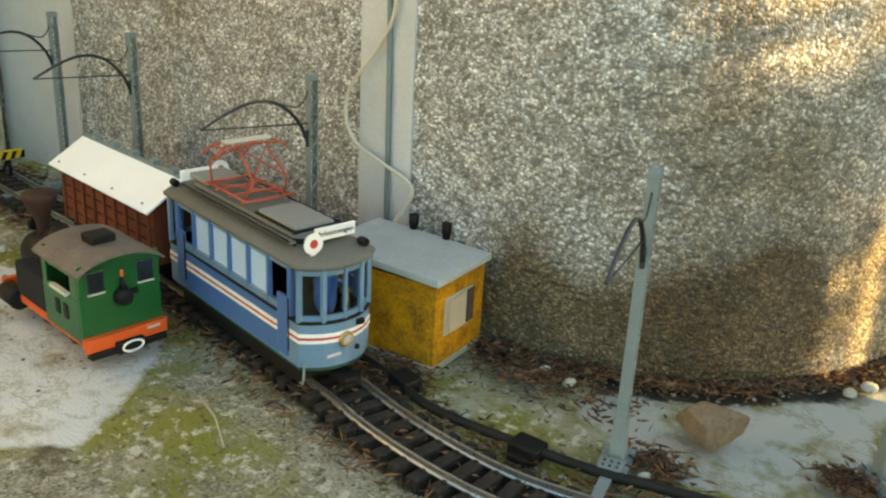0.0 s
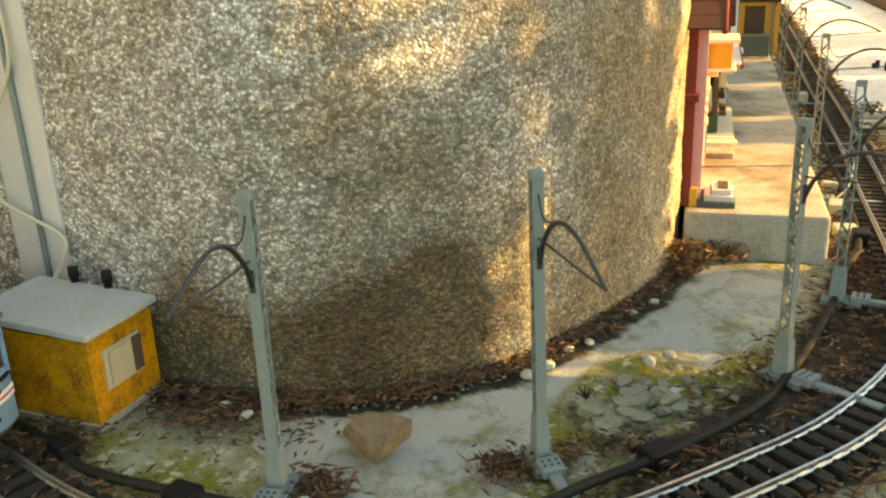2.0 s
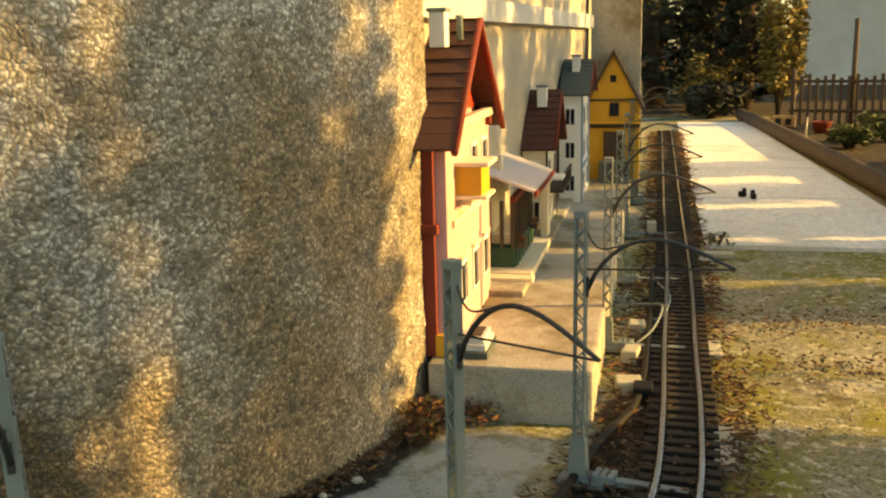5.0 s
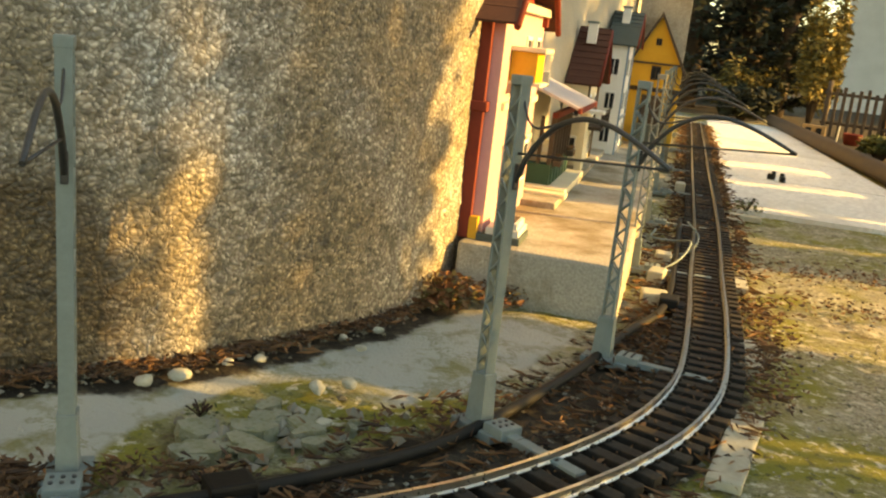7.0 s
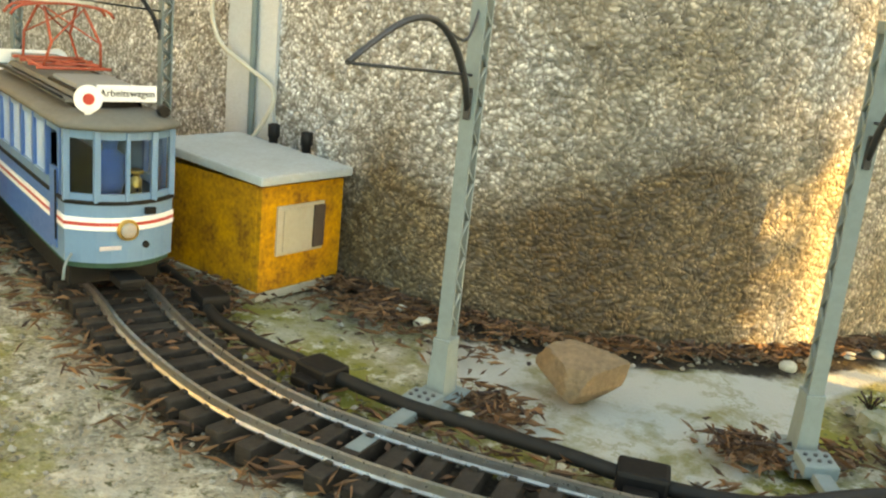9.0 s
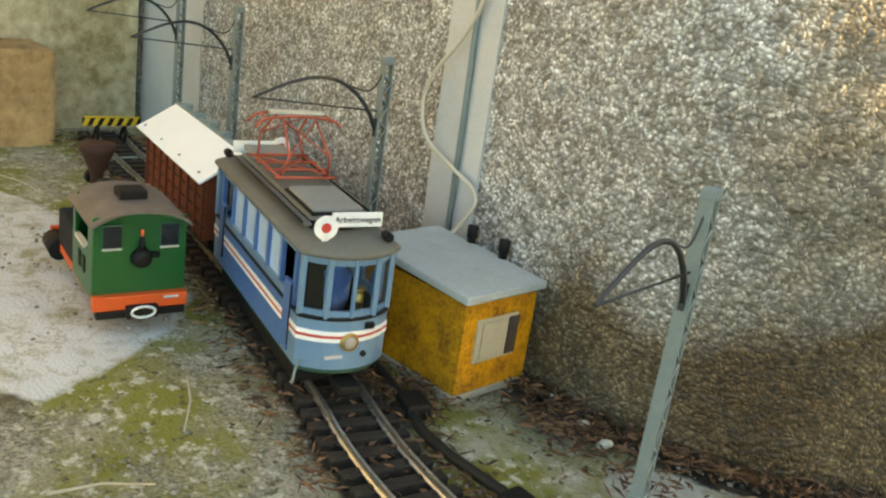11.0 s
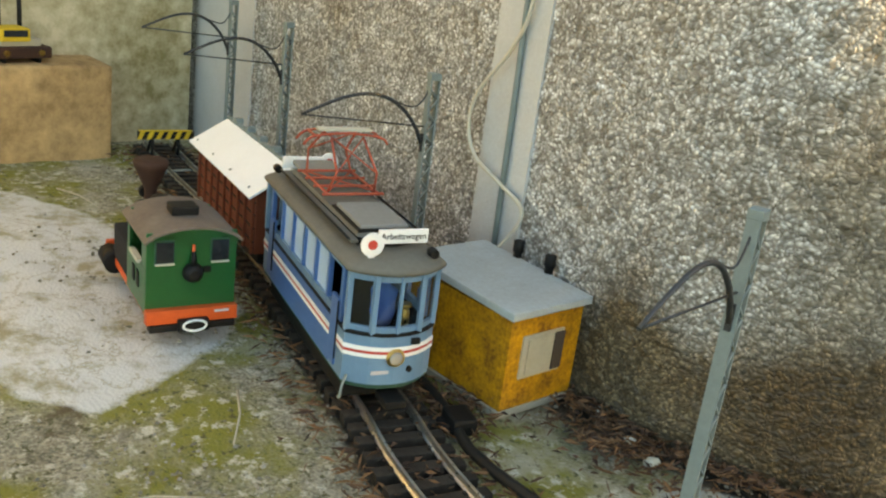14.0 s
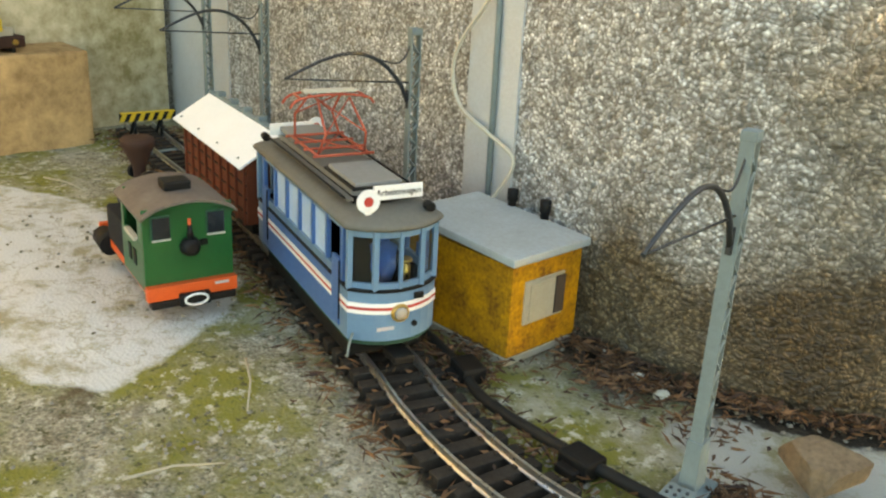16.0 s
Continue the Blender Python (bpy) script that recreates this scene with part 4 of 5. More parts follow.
part("end_lamp", L([(0.006, 0), (0.006, 0.02)], Matrix.Translation((0.132, 0.015, 0.143)) @ Matrix.Rotation(math.pi / 2, 4, 'Y'), 10), BLACK, wag)
bm = B((0, 0, 0.036), (0.25, 0.07, 0.016), 0, 0.002)
box(bm, (0.14, 0, 0.032), (0.03, 0.02, 0.008), 0, 0.001)
part("underframe", bm, BLACK, wag)
for x in (-0.075, 0.075):
    for s in (-1, 1):
        part("wheel", L([(0.0165, -0.003), (0.0165, -0.002), (0.0148, -0.002), (0.0148, 0.003)], Matrix.Translation((x, s * 0.0225, 0.0335)) @ Matrix.Rotation(-s * math.pi / 2, 4, 'X'), 20), RUST, wag)

# ---- buffer stop ----
stop = thing("buffer_stop", pose(-1.90, -0.175, 0, 0, 0, -10), "buffer stop with a black and yellow striped beam", "buffer stop")
part("beam", B((0, 0, 0.050), (0.010, 0.100, 0.014), 0, 0.001), BLACK, stop)
for i in range(6):
    part("stripe", PR([(-0.0095 + i * 0.0166 - 0.043, 0.0), (-0.0015 + i * 0.0166 - 0.043, 0.0), (0.0050 + i * 0.0166 - 0.043, 0.0135), (-0.0030 + i * 0.0166 - 0.043, 0.0135)], 0.0052, 0.0062,
                      Matrix.Translation((0, 0, 0.0432)) @ Matrix(((0, 0, 1, 0), (1, 0, 0, 0), (0, 1, 0, 0), (0, 0, 0, 1)))), STRIPEY, stop)
part("top_stripe", B((0.0, 0, 0.0575), (0.009, 0.096, 0.0012)), STRIPEY, stop)
for s in (-1, 1):
    part("strut", T([(-0.035, s * 0.0235, 0.012), (0, s * 0.0235, 0.048)], 0.003, 6), BLACK, stop)
    part("upright", T([(0.0, s * 0.0235, 0.012), (0, s * 0.0235, 0.045)], 0.003, 6), BLACK, stop)


# ---- green locomotive ----
fwd = Vector((-0.98, 0.18, 0)).normalized()
loco = thing("tank_locomotive", Matrix.Translation((-1.200, -0.460, 0.0)) @ Matrix.Rotation(math.atan2(fwd.y, fwd.x), 4, 'Z'), "small green model tank locomotive with red buffer beam and rusty chimney", "locomotive")
part("cab_back", B((0.006, 0, 0.078), (0.004, 0.098, 0.094), 0, 0.0008), GREEN, loco)
part("cab_front", B((0.096, 0, 0.078), (0.004, 0.090, 0.094)), GREEN, loco)
for s in (-1, 1):
    part("cab_side", B((0.052, s * 0.047, 0.058), (0.087, 0.004, 0.052), 0, 0.0008), GREEN, loco)
    part("cab_post", B((0.017, s * 0.047, 0.100), (0.017, 0.004, 0.032), 0, 0.0008), GREEN, loco)
    part("cab_post", B((0.089, s * 0.047, 0.100), (0.010, 0.004, 0.032), 0, 0.0008), GREEN, loco)
    part("cab_lintel", B((0.053, s * 0.047, 0.1125), (0.054, 0.004, 0.007)), GREEN, loco)
arc = [(0.058 * math.sin(a), 0.118 + 0.0155 * (math.cos(a * 0.9) - 0.54) / 0.46) for a in np.linspace(-1.15, 1.15, 15)]
arc += [(y * 0.985, z - 0.003) for y, z in arc[::-1]]
swap = Matrix(((0, 0, 1, 0), (1, 0, 0, 0), (0, 1, 0, 0), (0, 0, 0, 1)))
part("cab_roof", PR(arc, -0.004, 0.108, swap), LOCOROOF, loco)
part("cab_top", PR([(y, z) for y, z in arc[:15]][::1] + [(0.045, 0.112), (-0.045, 0.112)], 0.004, 0.008, Matrix.Translation((0, 0, -0.003)) @ swap), GREEN, loco)
part("roof_vent", B((0.048, 0, 0.138), (0.026, 0.030, 0.010), 0, 0.002), BLACK, loco)
for s in (-1, 1):
    w = part("rear_window", B((0.0032, s * 0.030, 0.104), (0.003, 0.021, 0.026), 0, 0.0008), DKGREEN, loco)
    part("pane", B((0.0015, s * 0.030, 0.104), (0.002, 0.0180, 0.0230)), DARKGLASS, w)
    part("window_sill", B((0.0012, s * 0.030, 0.0905), (0.003, 0.020, 0.0016)), CREAMC, w)
part("rear_lantern", L([(0.010, 0), (0.0115, 0.004), (0.009, 0.012), (0.005, 0.014)], Matrix.Translation((0.004, 0, 0.080)) @ Matrix.Rotation(-math.pi / 2, 4, 'Y'), 16), BLACK, loco)
part("lantern_chimney", T([(-0.002, 0, 0.088), (-0.002, 0, 0.105)], 0.0045, 10, 0.002), BLACK, loco)
part("lamp_bracket", B((0.002, -0.016, 0.082), (0.003, 0.008, 0.006)), BLACK, loco)
part("buffer_beam", B((-0.001, 0, 0.0315), (0.010, 0.100, 0.016), 0, 0.001), ORANGE, loco)
part("side_skirt", B((0.11, 0, 0.030), (0.21, 0.092, 0.010), 0, 0.001), ORANGE, loco)
ring = [(-0.0165, 0.0125 * math.cos(a), 0.024 + 0.0062 * math.sin(a)) for a in np.linspace(0, 2 * math.pi, 25)]
part("coupling_loop", T(ring, 0.0014, 6), WHITE, loco)
part("coupler", B((-0.006, 0, 0.022), (0.016, 0.034, 0.014), 0, 0.002), BLACK, loco)
part("number_plate", B((-0.0063, -0.032, 0.035), (0.001, 0.016, 0.003)), MAUVE, loco)
for s in (-1, 1):
    bars = part("side_number_bars", B((0.040, s * 0.0495, 0.062), (0.010, 0.0012, 0.018)), BLACK, loco)
    part("side_number_bar", B((0.060, s * 0.0495, 0.062), (0.010, 0.0012, 0.018)), BLACK, loco)
    part("sill", B((0.052, s * 0.049, 0.0845), (0.040, 0.006, 0.004)), CREAMC, loco)
    part("water_tank", B((0.140, s * 0.033, 0.058), (0.080, 0.028, 0.044), 0, 0.003), BLUEDK if s > 2 else DARKIN, loco)
lay = Matrix.Rotation(math.pi / 2, 4, 'Y')
part("boiler", L([(0.026, 0.095), (0.026, 0.212), (0.024, 0.218)], Matrix.Translation((0, 0, 0.073)) @ lay, 20), BLACK, loco)
part("chimney", L([(0.0085, 0.092), (0.0072, 0.108), (0.0085, 0.118), (0.0185, 0.140), (0.0205, 0.144), (0.0215, 0.150), (0.0195, 0.153), (0.007, 0.152)], Matrix.Translation((0.198, 0, 0)), 20), RUST, loco)
part("steam_dome", L([(0.0135, 0.094), (0.0135, 0.112), (0.010, 0.120), (0.003, 0.123)], Matrix.Translation((0.150, 0, 0)), 18), BLACK, loco)
part("sand_dome", L([(0.010, 0.094), (0.010, 0.106), (0.006, 0.112)], Matrix.Translation((0.172, 0, 0)), 16), BLACK, loco)
part("whistle", L([(0.003, 0.098), (0.003, 0.113), (0.005, 0.114), (0.004, 0.120), (0.001, 0.122)], Matrix.Translation((0.116, -0.018, 0)), 12), BRASS, loco)
part("rear_footplate", B((-0.003, 0, 0.0195), (0.012, 0.094, 0.008), 0, 0.001), BLACK, loco)
part("roof_lamp_stub", L([(0.0022, 0.098), (0.0018, 0.112)], Matrix.Translation((-0.001, 0, 0)), 8), ORANGE, loco)
part("front_beam", B((0.222, 0, 0.034), (0.008, 0.096, 0.016), 0, 0.001), ORANGE, loco)
part("front_lantern", L([(0.008, 0), (0.0095, 0.004), (0.008, 0.010)], Matrix.Translation((0.218, 0, 0.105)) @ lay, 14), BLACK, loco)
part("frame", B((0.11, 0, 0.023), (0.21, 0.06, 0.014), 0, 0.001), BLACK, loco)
for s in (-1, 1):
    for x in (0.075, 0.150):
        part("wheel", L([(0.0175, -0.003), (0.0175, 0.003)], Matrix.Translation((x, s * 0.026, 0.0176)) @ Matrix.Rotation(-s * math.pi / 2, 4, 'X'), 18), RUST, loco)
    part("cylinder", L([(0.013, -0.02), (0.013, 0.02)], Matrix.Translation((0.195, s * 0.046, 0.027)) @ lay, 14), BLACK, loco)
    part("side_rod", B((0.125, s * 0.037, 0.020), (0.11, 0.003, 0.005), 0, 0.0008), MASTM, loco)

# small dark vehicle on the ledge
rail_car = thing("toy_railcar", pose(-2.005, -0.40, 0.163, 0, 0, 10), "small dark brown toy rail vehicle parked on the ledge", "toy vehicle")
part("chassis", B((0, 0, 0.018), (0.06, 0.10, 0.020), 0, 0.004), RUST, rail_car)
part("cab", B((0.004, -0.012, 0.047), (0.046, 0.052, 0.022), 0, 0.003), STRIPEY, rail_car)
part("cab_window", B((0.0275, -0.012, 0.050), (0.002, 0.040, 0.011)), DARKGLASS, rail_car)
part("deck", B((0, 0, 0.034), (0.045, 0.07, 0.014), 0, 0.003), DKBOARD, rail_car)
for y in (-0.022, 0.014):
    part("post", T([(-0.012, y, 0.03), (-0.012, y, 0.13)], 0.004, 8), BLACK, rail_car)
for s in (-1, 1):
    part("lamp", L([(0.005, 0), (0.005, 0.004)], Matrix.Translation((0.03, s * 0.03, 0.018)) @ lay, 10), BRASS, rail_car)
    part("wheel", B((0, s * 0.03, 0.006), (0.05, 0.006, 0.012), 0, 0.002), BLACK, rail_car)


# ---- model houses along the platform ----
def gable_x(bm, x0, x1, yc, half, z0, z1):
    """A gable slab between x0 and x1, its ridge along x."""
    return prism(bm, [(yc - half, z0), (yc + half, z0), (yc, z1)], x0, x1, swap)


def roof_x(parent, x0, x1, yc, half, z0, z1, material, thick=0.004, rows=9):
    """Two sloping roof sides, ridge along x, laid with shingle courses."""
    for s in (-1, 1):
        side = part("roof_side", prism(bmesh.new(), [(yc + s * (half + 0.012), z0 - 0.018 * (z1 - z0) / half * 0.6), (yc, z1 + thick), (yc, z1), (yc + s * (half + 0.012), z0 - 0.018 * (z1 - z0) / half * 0.6 - thick)], x0, x1, swap), material, parent)
        bm = bmesh.new()
        for i in range(rows):
            u = (i + 0.5) / rows
            y, z = yc + s * (half + 0.010) * (1 - u), z0 - 0.012 + (z1 + thick - z0 + 0.012) * u
            r = Matrix.Translation(((x0 + x1) / 2, y, z + 0.0012)) @ Matrix.Rotation(-s * (math.atan2(z1 - z0, half) - 0.10), 4, 'X')
            box(bm, (0, 0, 0), (x1 - x0 + 0.001, 1.25 * math.hypot(half, z1 - z0) / rows, 0.0016), m=r)
        tagged(part("shingle_course_rest", bm, material, side), kind="stuff")


def window(parent, x, y, z, w, h, facing='X', glass=DARKIN, frame=WHITE):
    s = (0.004, w, h) if facing == 'X' else (w, 0.004, h)
    k = (0.002, w * 0.78, h * 0.8) if facing == 'X' else (w * 0.78, 0.002, h * 0.8)
    o = (0.0022, 0, 0) if facing == 'X' else (0, -0.0022, 0)
    fr = part("window", B((x, y, z), s, 0, 0.0005), frame, parent)
    part("pane", B((x + o[0], y + o[1], z), k), glass, fr)
    part("glazing_bar", B((x + o[0] * 1.7, y + o[1] * 1.7, z), (0.0015, 0.002, h * 0.8) if facing == 'X' else (0.002, 0.0015, h * 0.8)), frame, fr)


P0 = 0.072
pink = thing("pink_house", STREET, "tall narrow pink model house with a red shingle gable roof", "model house", "model houses")
YC, HALF, EAVE, RIDGE = 0.610, 0.160, 0.375, 0.505
YR = YC - 0.010  # the roof sits a little off the middle
part("wall", B((-0.345, YC, (P0 + EAVE) / 2), (0.046, 2 * HALF - 0.004, EAVE - P0), 0, 0.001), PINK, pink)
part("gable", gable_x(bmesh.new(), -0.367, -0.340, YR, HALF, EAVE, RIDGE), PINK, pink)
part("gable_board", gable_x(bmesh.new(), -0.3395, -0.336, YR, HALF - 0.022, EAVE + 0.010, RIDGE - 0.018), RED, pink, "red boarded gable")
roof_x(pink, -0.369, -0.302, YR, HALF + 0.014, EAVE - 0.012, RIDGE + 0.004, SHINGLE)
part("tie_beam", B((-0.317, YC, EAVE + 0.001), (0.012, 2 * HALF + 0.006, 0.012), 0, 0.001), CREAMC, pink)
for s in (-1, 1):
    part("barge_board", T([(-0.3015, YR + s * (HALF + 0.028), EAVE - 0.028), (-0.3015, YR, RIDGE + 0.007)], 0.005, 5), OXRED, pink)
    part("beam_bracket", B((-0.320, YC + s * (HALF - 0.020), EAVE - 0.012), (0.012, 0.016, 0.016), 0, 0.002), OXRED, pink)
part("corner_board", B((-0.352, 0.446, (P0 + EAVE) / 2), (0.030, 0.011, EAVE - P0), 0, 0.0015), OXRED, pink, "dark red corner board")
part("corner_collar", B((-0.350, 0.445, 0.245), (0.036, 0.017, 0.013), 0, 0.002), OXRED, pink)
part("corner_foot", B((-0.333, 0.446, P0 + 0.015), (0.012, 0.012, 0.030), 0, 0.001), OCHRE, pink)
ch = part("chimney", B((-0.343, YC - 0.085, 0.499), (0.022, 0.026, 0.046), 0, 0.002), WHITE, pink)
part("chimney_cap", B((-0.343, YC - 0.085, 0.5245), (0.027, 0.031, 0.005), 0, 0.001), MASTM, ch)
part("chimney_pot", L([(0.005, 0.485), (0.0045, 0.512), (0.006, 0.514), (0.006, 0.518)], Matrix.Translation((-0.322, YC - 0.050, 0)), 12), MASTM, pink)
part("band_course", B((-0.3205, YC + 0.01, 0.245), (0.007, 2 * HALF - 0.04, 0.010), 0, 0.001), CREAM, pink)
for y in (0.545, 0.635, 0.72):
    window(pink, -0.3215, y, 0.150, 0.040, 0.064)
    part("window_lintel", B((-0.3195, y, 0.187), (0.006, 0.048, 0.006), 0, 0.0008), CREAM, pink)
for y in (0.635, 0.72):
    window(pink, -0.3215, y, 0.310, 0.040, 0.058)
part("wall_vent", B((-0.3435, 0.449, 0.30), (0.010, 0.003, 0.012)), DKWOOD, pink)
bay = part("bay_window", B((-0.3045, 0.540, 0.298), (0.037, 0.062, 0.040), 0, 0.001), OCHRE, pink, "orange boxed bay")
part("bay_cap", B((-0.3015, 0.540, 0.3215), (0.052, 0.072, 0.006), 0, 0.001), CREAM, bay)
part("bay_foot", B((-0.3025, 0.540, 0.2765), (0.048, 0.068, 0.005), 0, 0.001), CREAM, bay)
part("bay_bracket", B((-0.3135, 0.540, 0.268), (0.018, 0.012, 0.014), 0, 0.002), CREAM, bay)
for i in range(3):
    part("step", B((-0.298 + 0.004 * i, 0.475, P0 + 0.0045 + 0.009 * i), (0.058 - 0.014 * i, 0.075 - 0.010 * i, 0.009), 0, 0.0008), RENDER if i else SLATE, pink)
    part("step_tread", B((-0.296 + 0.004 * i, 0.475, P0 + 0.0098 + 0.009 * i), (0.044 - 0.014 * i, 0.060 - 0.010 * i, 0.0016)), DKWOOD if i else SLATE, pink)

shop = thing("platform_kiosk", STREET, "dark green platform kiosk with a sloping pale roof", "kiosk", "model houses")
KY, KX = 1.00, -0.297
part("dado", B(((KX - 0.350) / 2, KY, P0 + 0.032), (KX + 0.350, 0.25, 0.046), 0, 0.001), DKGREEN, shop)
for y in (0.88, 0.92, 0.96, 1.00, 1.04, 1.08, 1.12):
    part("post", B((KX - 0.004, y, P0 + 0.095), (0.008, 0.008, 0.085), 0, 0.0008), DKWOOD, shop)
    if y < 1.1:
        part("dado_panel", B((KX + 0.001, y + 0.020, P0 + 0.032), (0.003, 0.026, 0.030), 0, 0.0005), DKGREEN, shop)
for x in (-0.320, -0.343):
    part("post", B((x, 0.879, P0 + 0.095), (0.007, 0.007, 0.085), 0, 0.0008), DKWOOD, shop)
part("back_wall", B((-0.348, KY, P0 + 0.101), (0.008, 0.25, 0.142)), CREAM, shop)
part("counter_goods", B((-0.325, KY, P0 + 0.065), (0.035, 0.2, 0.02), 0, 0.004), CREAM, shop)
part("plinth_slab", B((-0.312, KY - 0.01, P0 + 0.013), (0.098, 0.30, 0.012), 0, 0.001), CREAM, shop)
part("step", B((-0.300, 0.825, P0 + 0.012), (0.085, 0.028, 0.008), 0, 0.001), CREAM, shop)
part("head_beam", B((KX - 0.002, KY, P0 + 0.141), (0.010, 0.258, 0.010), 0, 0.001), OXRED, shop)
rf = B((0, 0, 0), (0.108, 0.28, 0.005), 0, 0.001)
bmesh.ops.rotate(rf, verts=rf.verts, cent=(0, 0, 0), matrix=Matrix.Rotation(radians(20), 3, 'Y'))
bmesh.ops.translate(rf, verts=rf.verts, vec=(-0.307, KY - 0.005, 0.247))
part("roof", rf, MAUVE, shop)
part("roof_edge", B((-0.257, KY - 0.005, 0.2265), (0.006, 0.282, 0.010), 0, 0.001), OXRED, shop)
part("chimney", B((-0.335, 0.93, 0.268), (0.018, 0.020, 0.028), 0, 0.001), CREAM, shop)
for y in (0.90, 1.08):
    f = part("flower_box", B((KX + 0.010, y, P0 + 0.058), (0.014, 0.040, 0.010), 0, 0.001), DKWOOD, shop)
    part("blooms", leafy(bmesh.new(), (KX + 0.010, y, P0 + 0.068), (0.008, 0.020, 0.006), 60, 0.004, random.Random(int(y * 100))), DRYLEAF, f)


def town_house(name, label, y0, y1, z1, ridge, wall, roofm, front=-0.262, back=-0.335, timber=None):
    e = thing(name, STREET, label, "model house", "model houses")
    yc, half = (y0 + y1) / 2, (y1 - y0) / 2
    part("wall", B(((front + back) / 2, yc, (P0 + z1) / 2), (front - back, y1 - y0, z1 - P0), 0, 0.001), wall, e)
    part("gable", gable_x(bmesh.new(), back + 0.002, front - 0.001, yc, half, z1, ridge), wall, e)
    roof_x(e, back, front + 0.022, yc, half, z1, ridge + 0.003, roofm)
    for s in (-1, 1):
        part("barge_board", T([(front + 0.023, yc + s * (half + 0.012), z1 - 0.012), (front + 0.023, yc, ridge + 0.004)], 0.0035, 5), OXRED, e)
    c = part("chimney", B((back + 0.035, yc - half * 0.3, ridge - 0.006), (0.020, 0.024, 0.042), 0, 0.001), WHITE, e)
    part("chimney_cap", B((back + 0.035, yc - half * 0.3, ridge + 0.0175), (0.025, 0.029, 0.005)), MASTM, c)
    for z in np.arange(P0 + 0.05, z1 - 0.02, 0.085):
        for y in (yc - half * 0.5, yc + half * 0.5):
            window(e, front + 0.001, y, z, 0.036, 0.052)
        window(e, (front + back) / 2, y0 - 0.001, z, 0.028, 0.048, 'Y')
    if timber:
        for z in (P0 + 0.09, z1 - 0.006):
            part("timber", B((front + 0.002, yc, z), (0.004, y1 - y0, 0.007)), timber, e)
        for y in (y0 + 0.004, y1 - 0.004):
            part("timber", B((front + 0.002, y, (P0 + z1) / 2), (0.004, 0.007, z1 - P0)), timber, e)
    return e


brown = town_house("cream_house", "cream model house with a steep red-brown roof and balcony", 1.27, 1.48, 0.268, 0.368, CREAM, SHINGLE, -0.288, -0.338, DKWOOD)
bal = part("balcony", B((-0.270, 1.375, 0.165), (0.040, 0.20, 0.008), 0, 0.001), DKWOOD, brown)
for i in range(9):
    part("baluster", B((-0.252, 1.285 + i * 0.0225, 0.182), (0.004, 0.004, 0.027)), DKWOOD, bal)
part("balcony_rail", B((-0.252, 1.375, 0.197), (0.005, 0.20, 0.005)), DKWOOD, bal)
part("awning", B((-0.268, 1.215, 0.205), (0.05, 0.060, 0.006), 0, 0.001), WHITE, brown)
part("porch", B((-0.282, 1.215, (P0 + 0.205) / 2), (0.014, 0.050, 0.205 - P0 - 0.006), 0, 0.001), CREAM, brown)
town_house("white_house", "white model house with blue shutters and dark roof", 1.68, 1.93, 0.355, 0.425, WHITE, SLATE, -0.245, -0.300, BLUE)
# ochre house across the platform end
oh = thing("ochre_house", STREET, "ochre yellow model house with a steep dark gable", "model house", "model houses")
OX, OY = -0.185, 2.10
fold = Matrix(((1, 0, 0, 0), (0, 0, -1, 0), (0, 1, 0, 0), (0, 0, 0, 1)))
part("wall", B((OX, OY + 0.065, (P0 + 0.305) / 2), (0.155, 0.13, 0.305 - P0), 0, 0.001), OCHRE, oh)
part("gable", PR([(OX - 0.0775, 0.305), (OX + 0.0775, 0.305), (OX, 0.440)], -OY - 0.128, -OY, fold), OCHRE, oh)
for s in (-1, 1):
    part("roof_side", PR([(OX + s * 0.092, 0.282), (OX, 0.454), (OX, 0.441), (OX + s * 0.084, 0.280)], -OY - 0.13, -OY + 0.014, fold), DKWOOD, oh)
window(oh, OX, OY - 0.0015, 0.369, 0.017, 0.020, 'Y', frame=DKWOOD)
window(oh, OX + 0.004, OY - 0.0015, 0.280, 0.028, 0.040, 'Y', frame=DKWOOD)
part("floor_beam", B((OX, OY - 0.003, 0.232), (0.160, 0.010, 0.013), 0, 0.001), DKWOOD, oh)
part("eave_canopy", B((OX, OY - 0.010, 0.241), (0.164, 0.026, 0.005), 0, 0.001), OCHRE, oh)
part("sill_beam", B((OX, OY - 0.002, 0.307), (0.156, 0.006, 0.006)), DKWOOD, oh)
part("door", B((OX + 0.004, OY - 0.002, 0.160), (0.048, 0.006, 0.110), 0, 0.001), DKWOOD, oh)
for s in (-1, 1):
    part("door_post", B((OX + 0.004 + s * 0.027, OY - 0.003, 0.160), (0.006, 0.008, 0.112), 0, 0.001), DKWOOD, oh)
crate = street(part("planter_box", B((OX + 0.007, 2.045, P0 + 0.030), (0.085, 0.06, 0.064), 0, 0.004), SLATE))
tagged(crate, "dark slate-green box in front of the ochre house", "box")

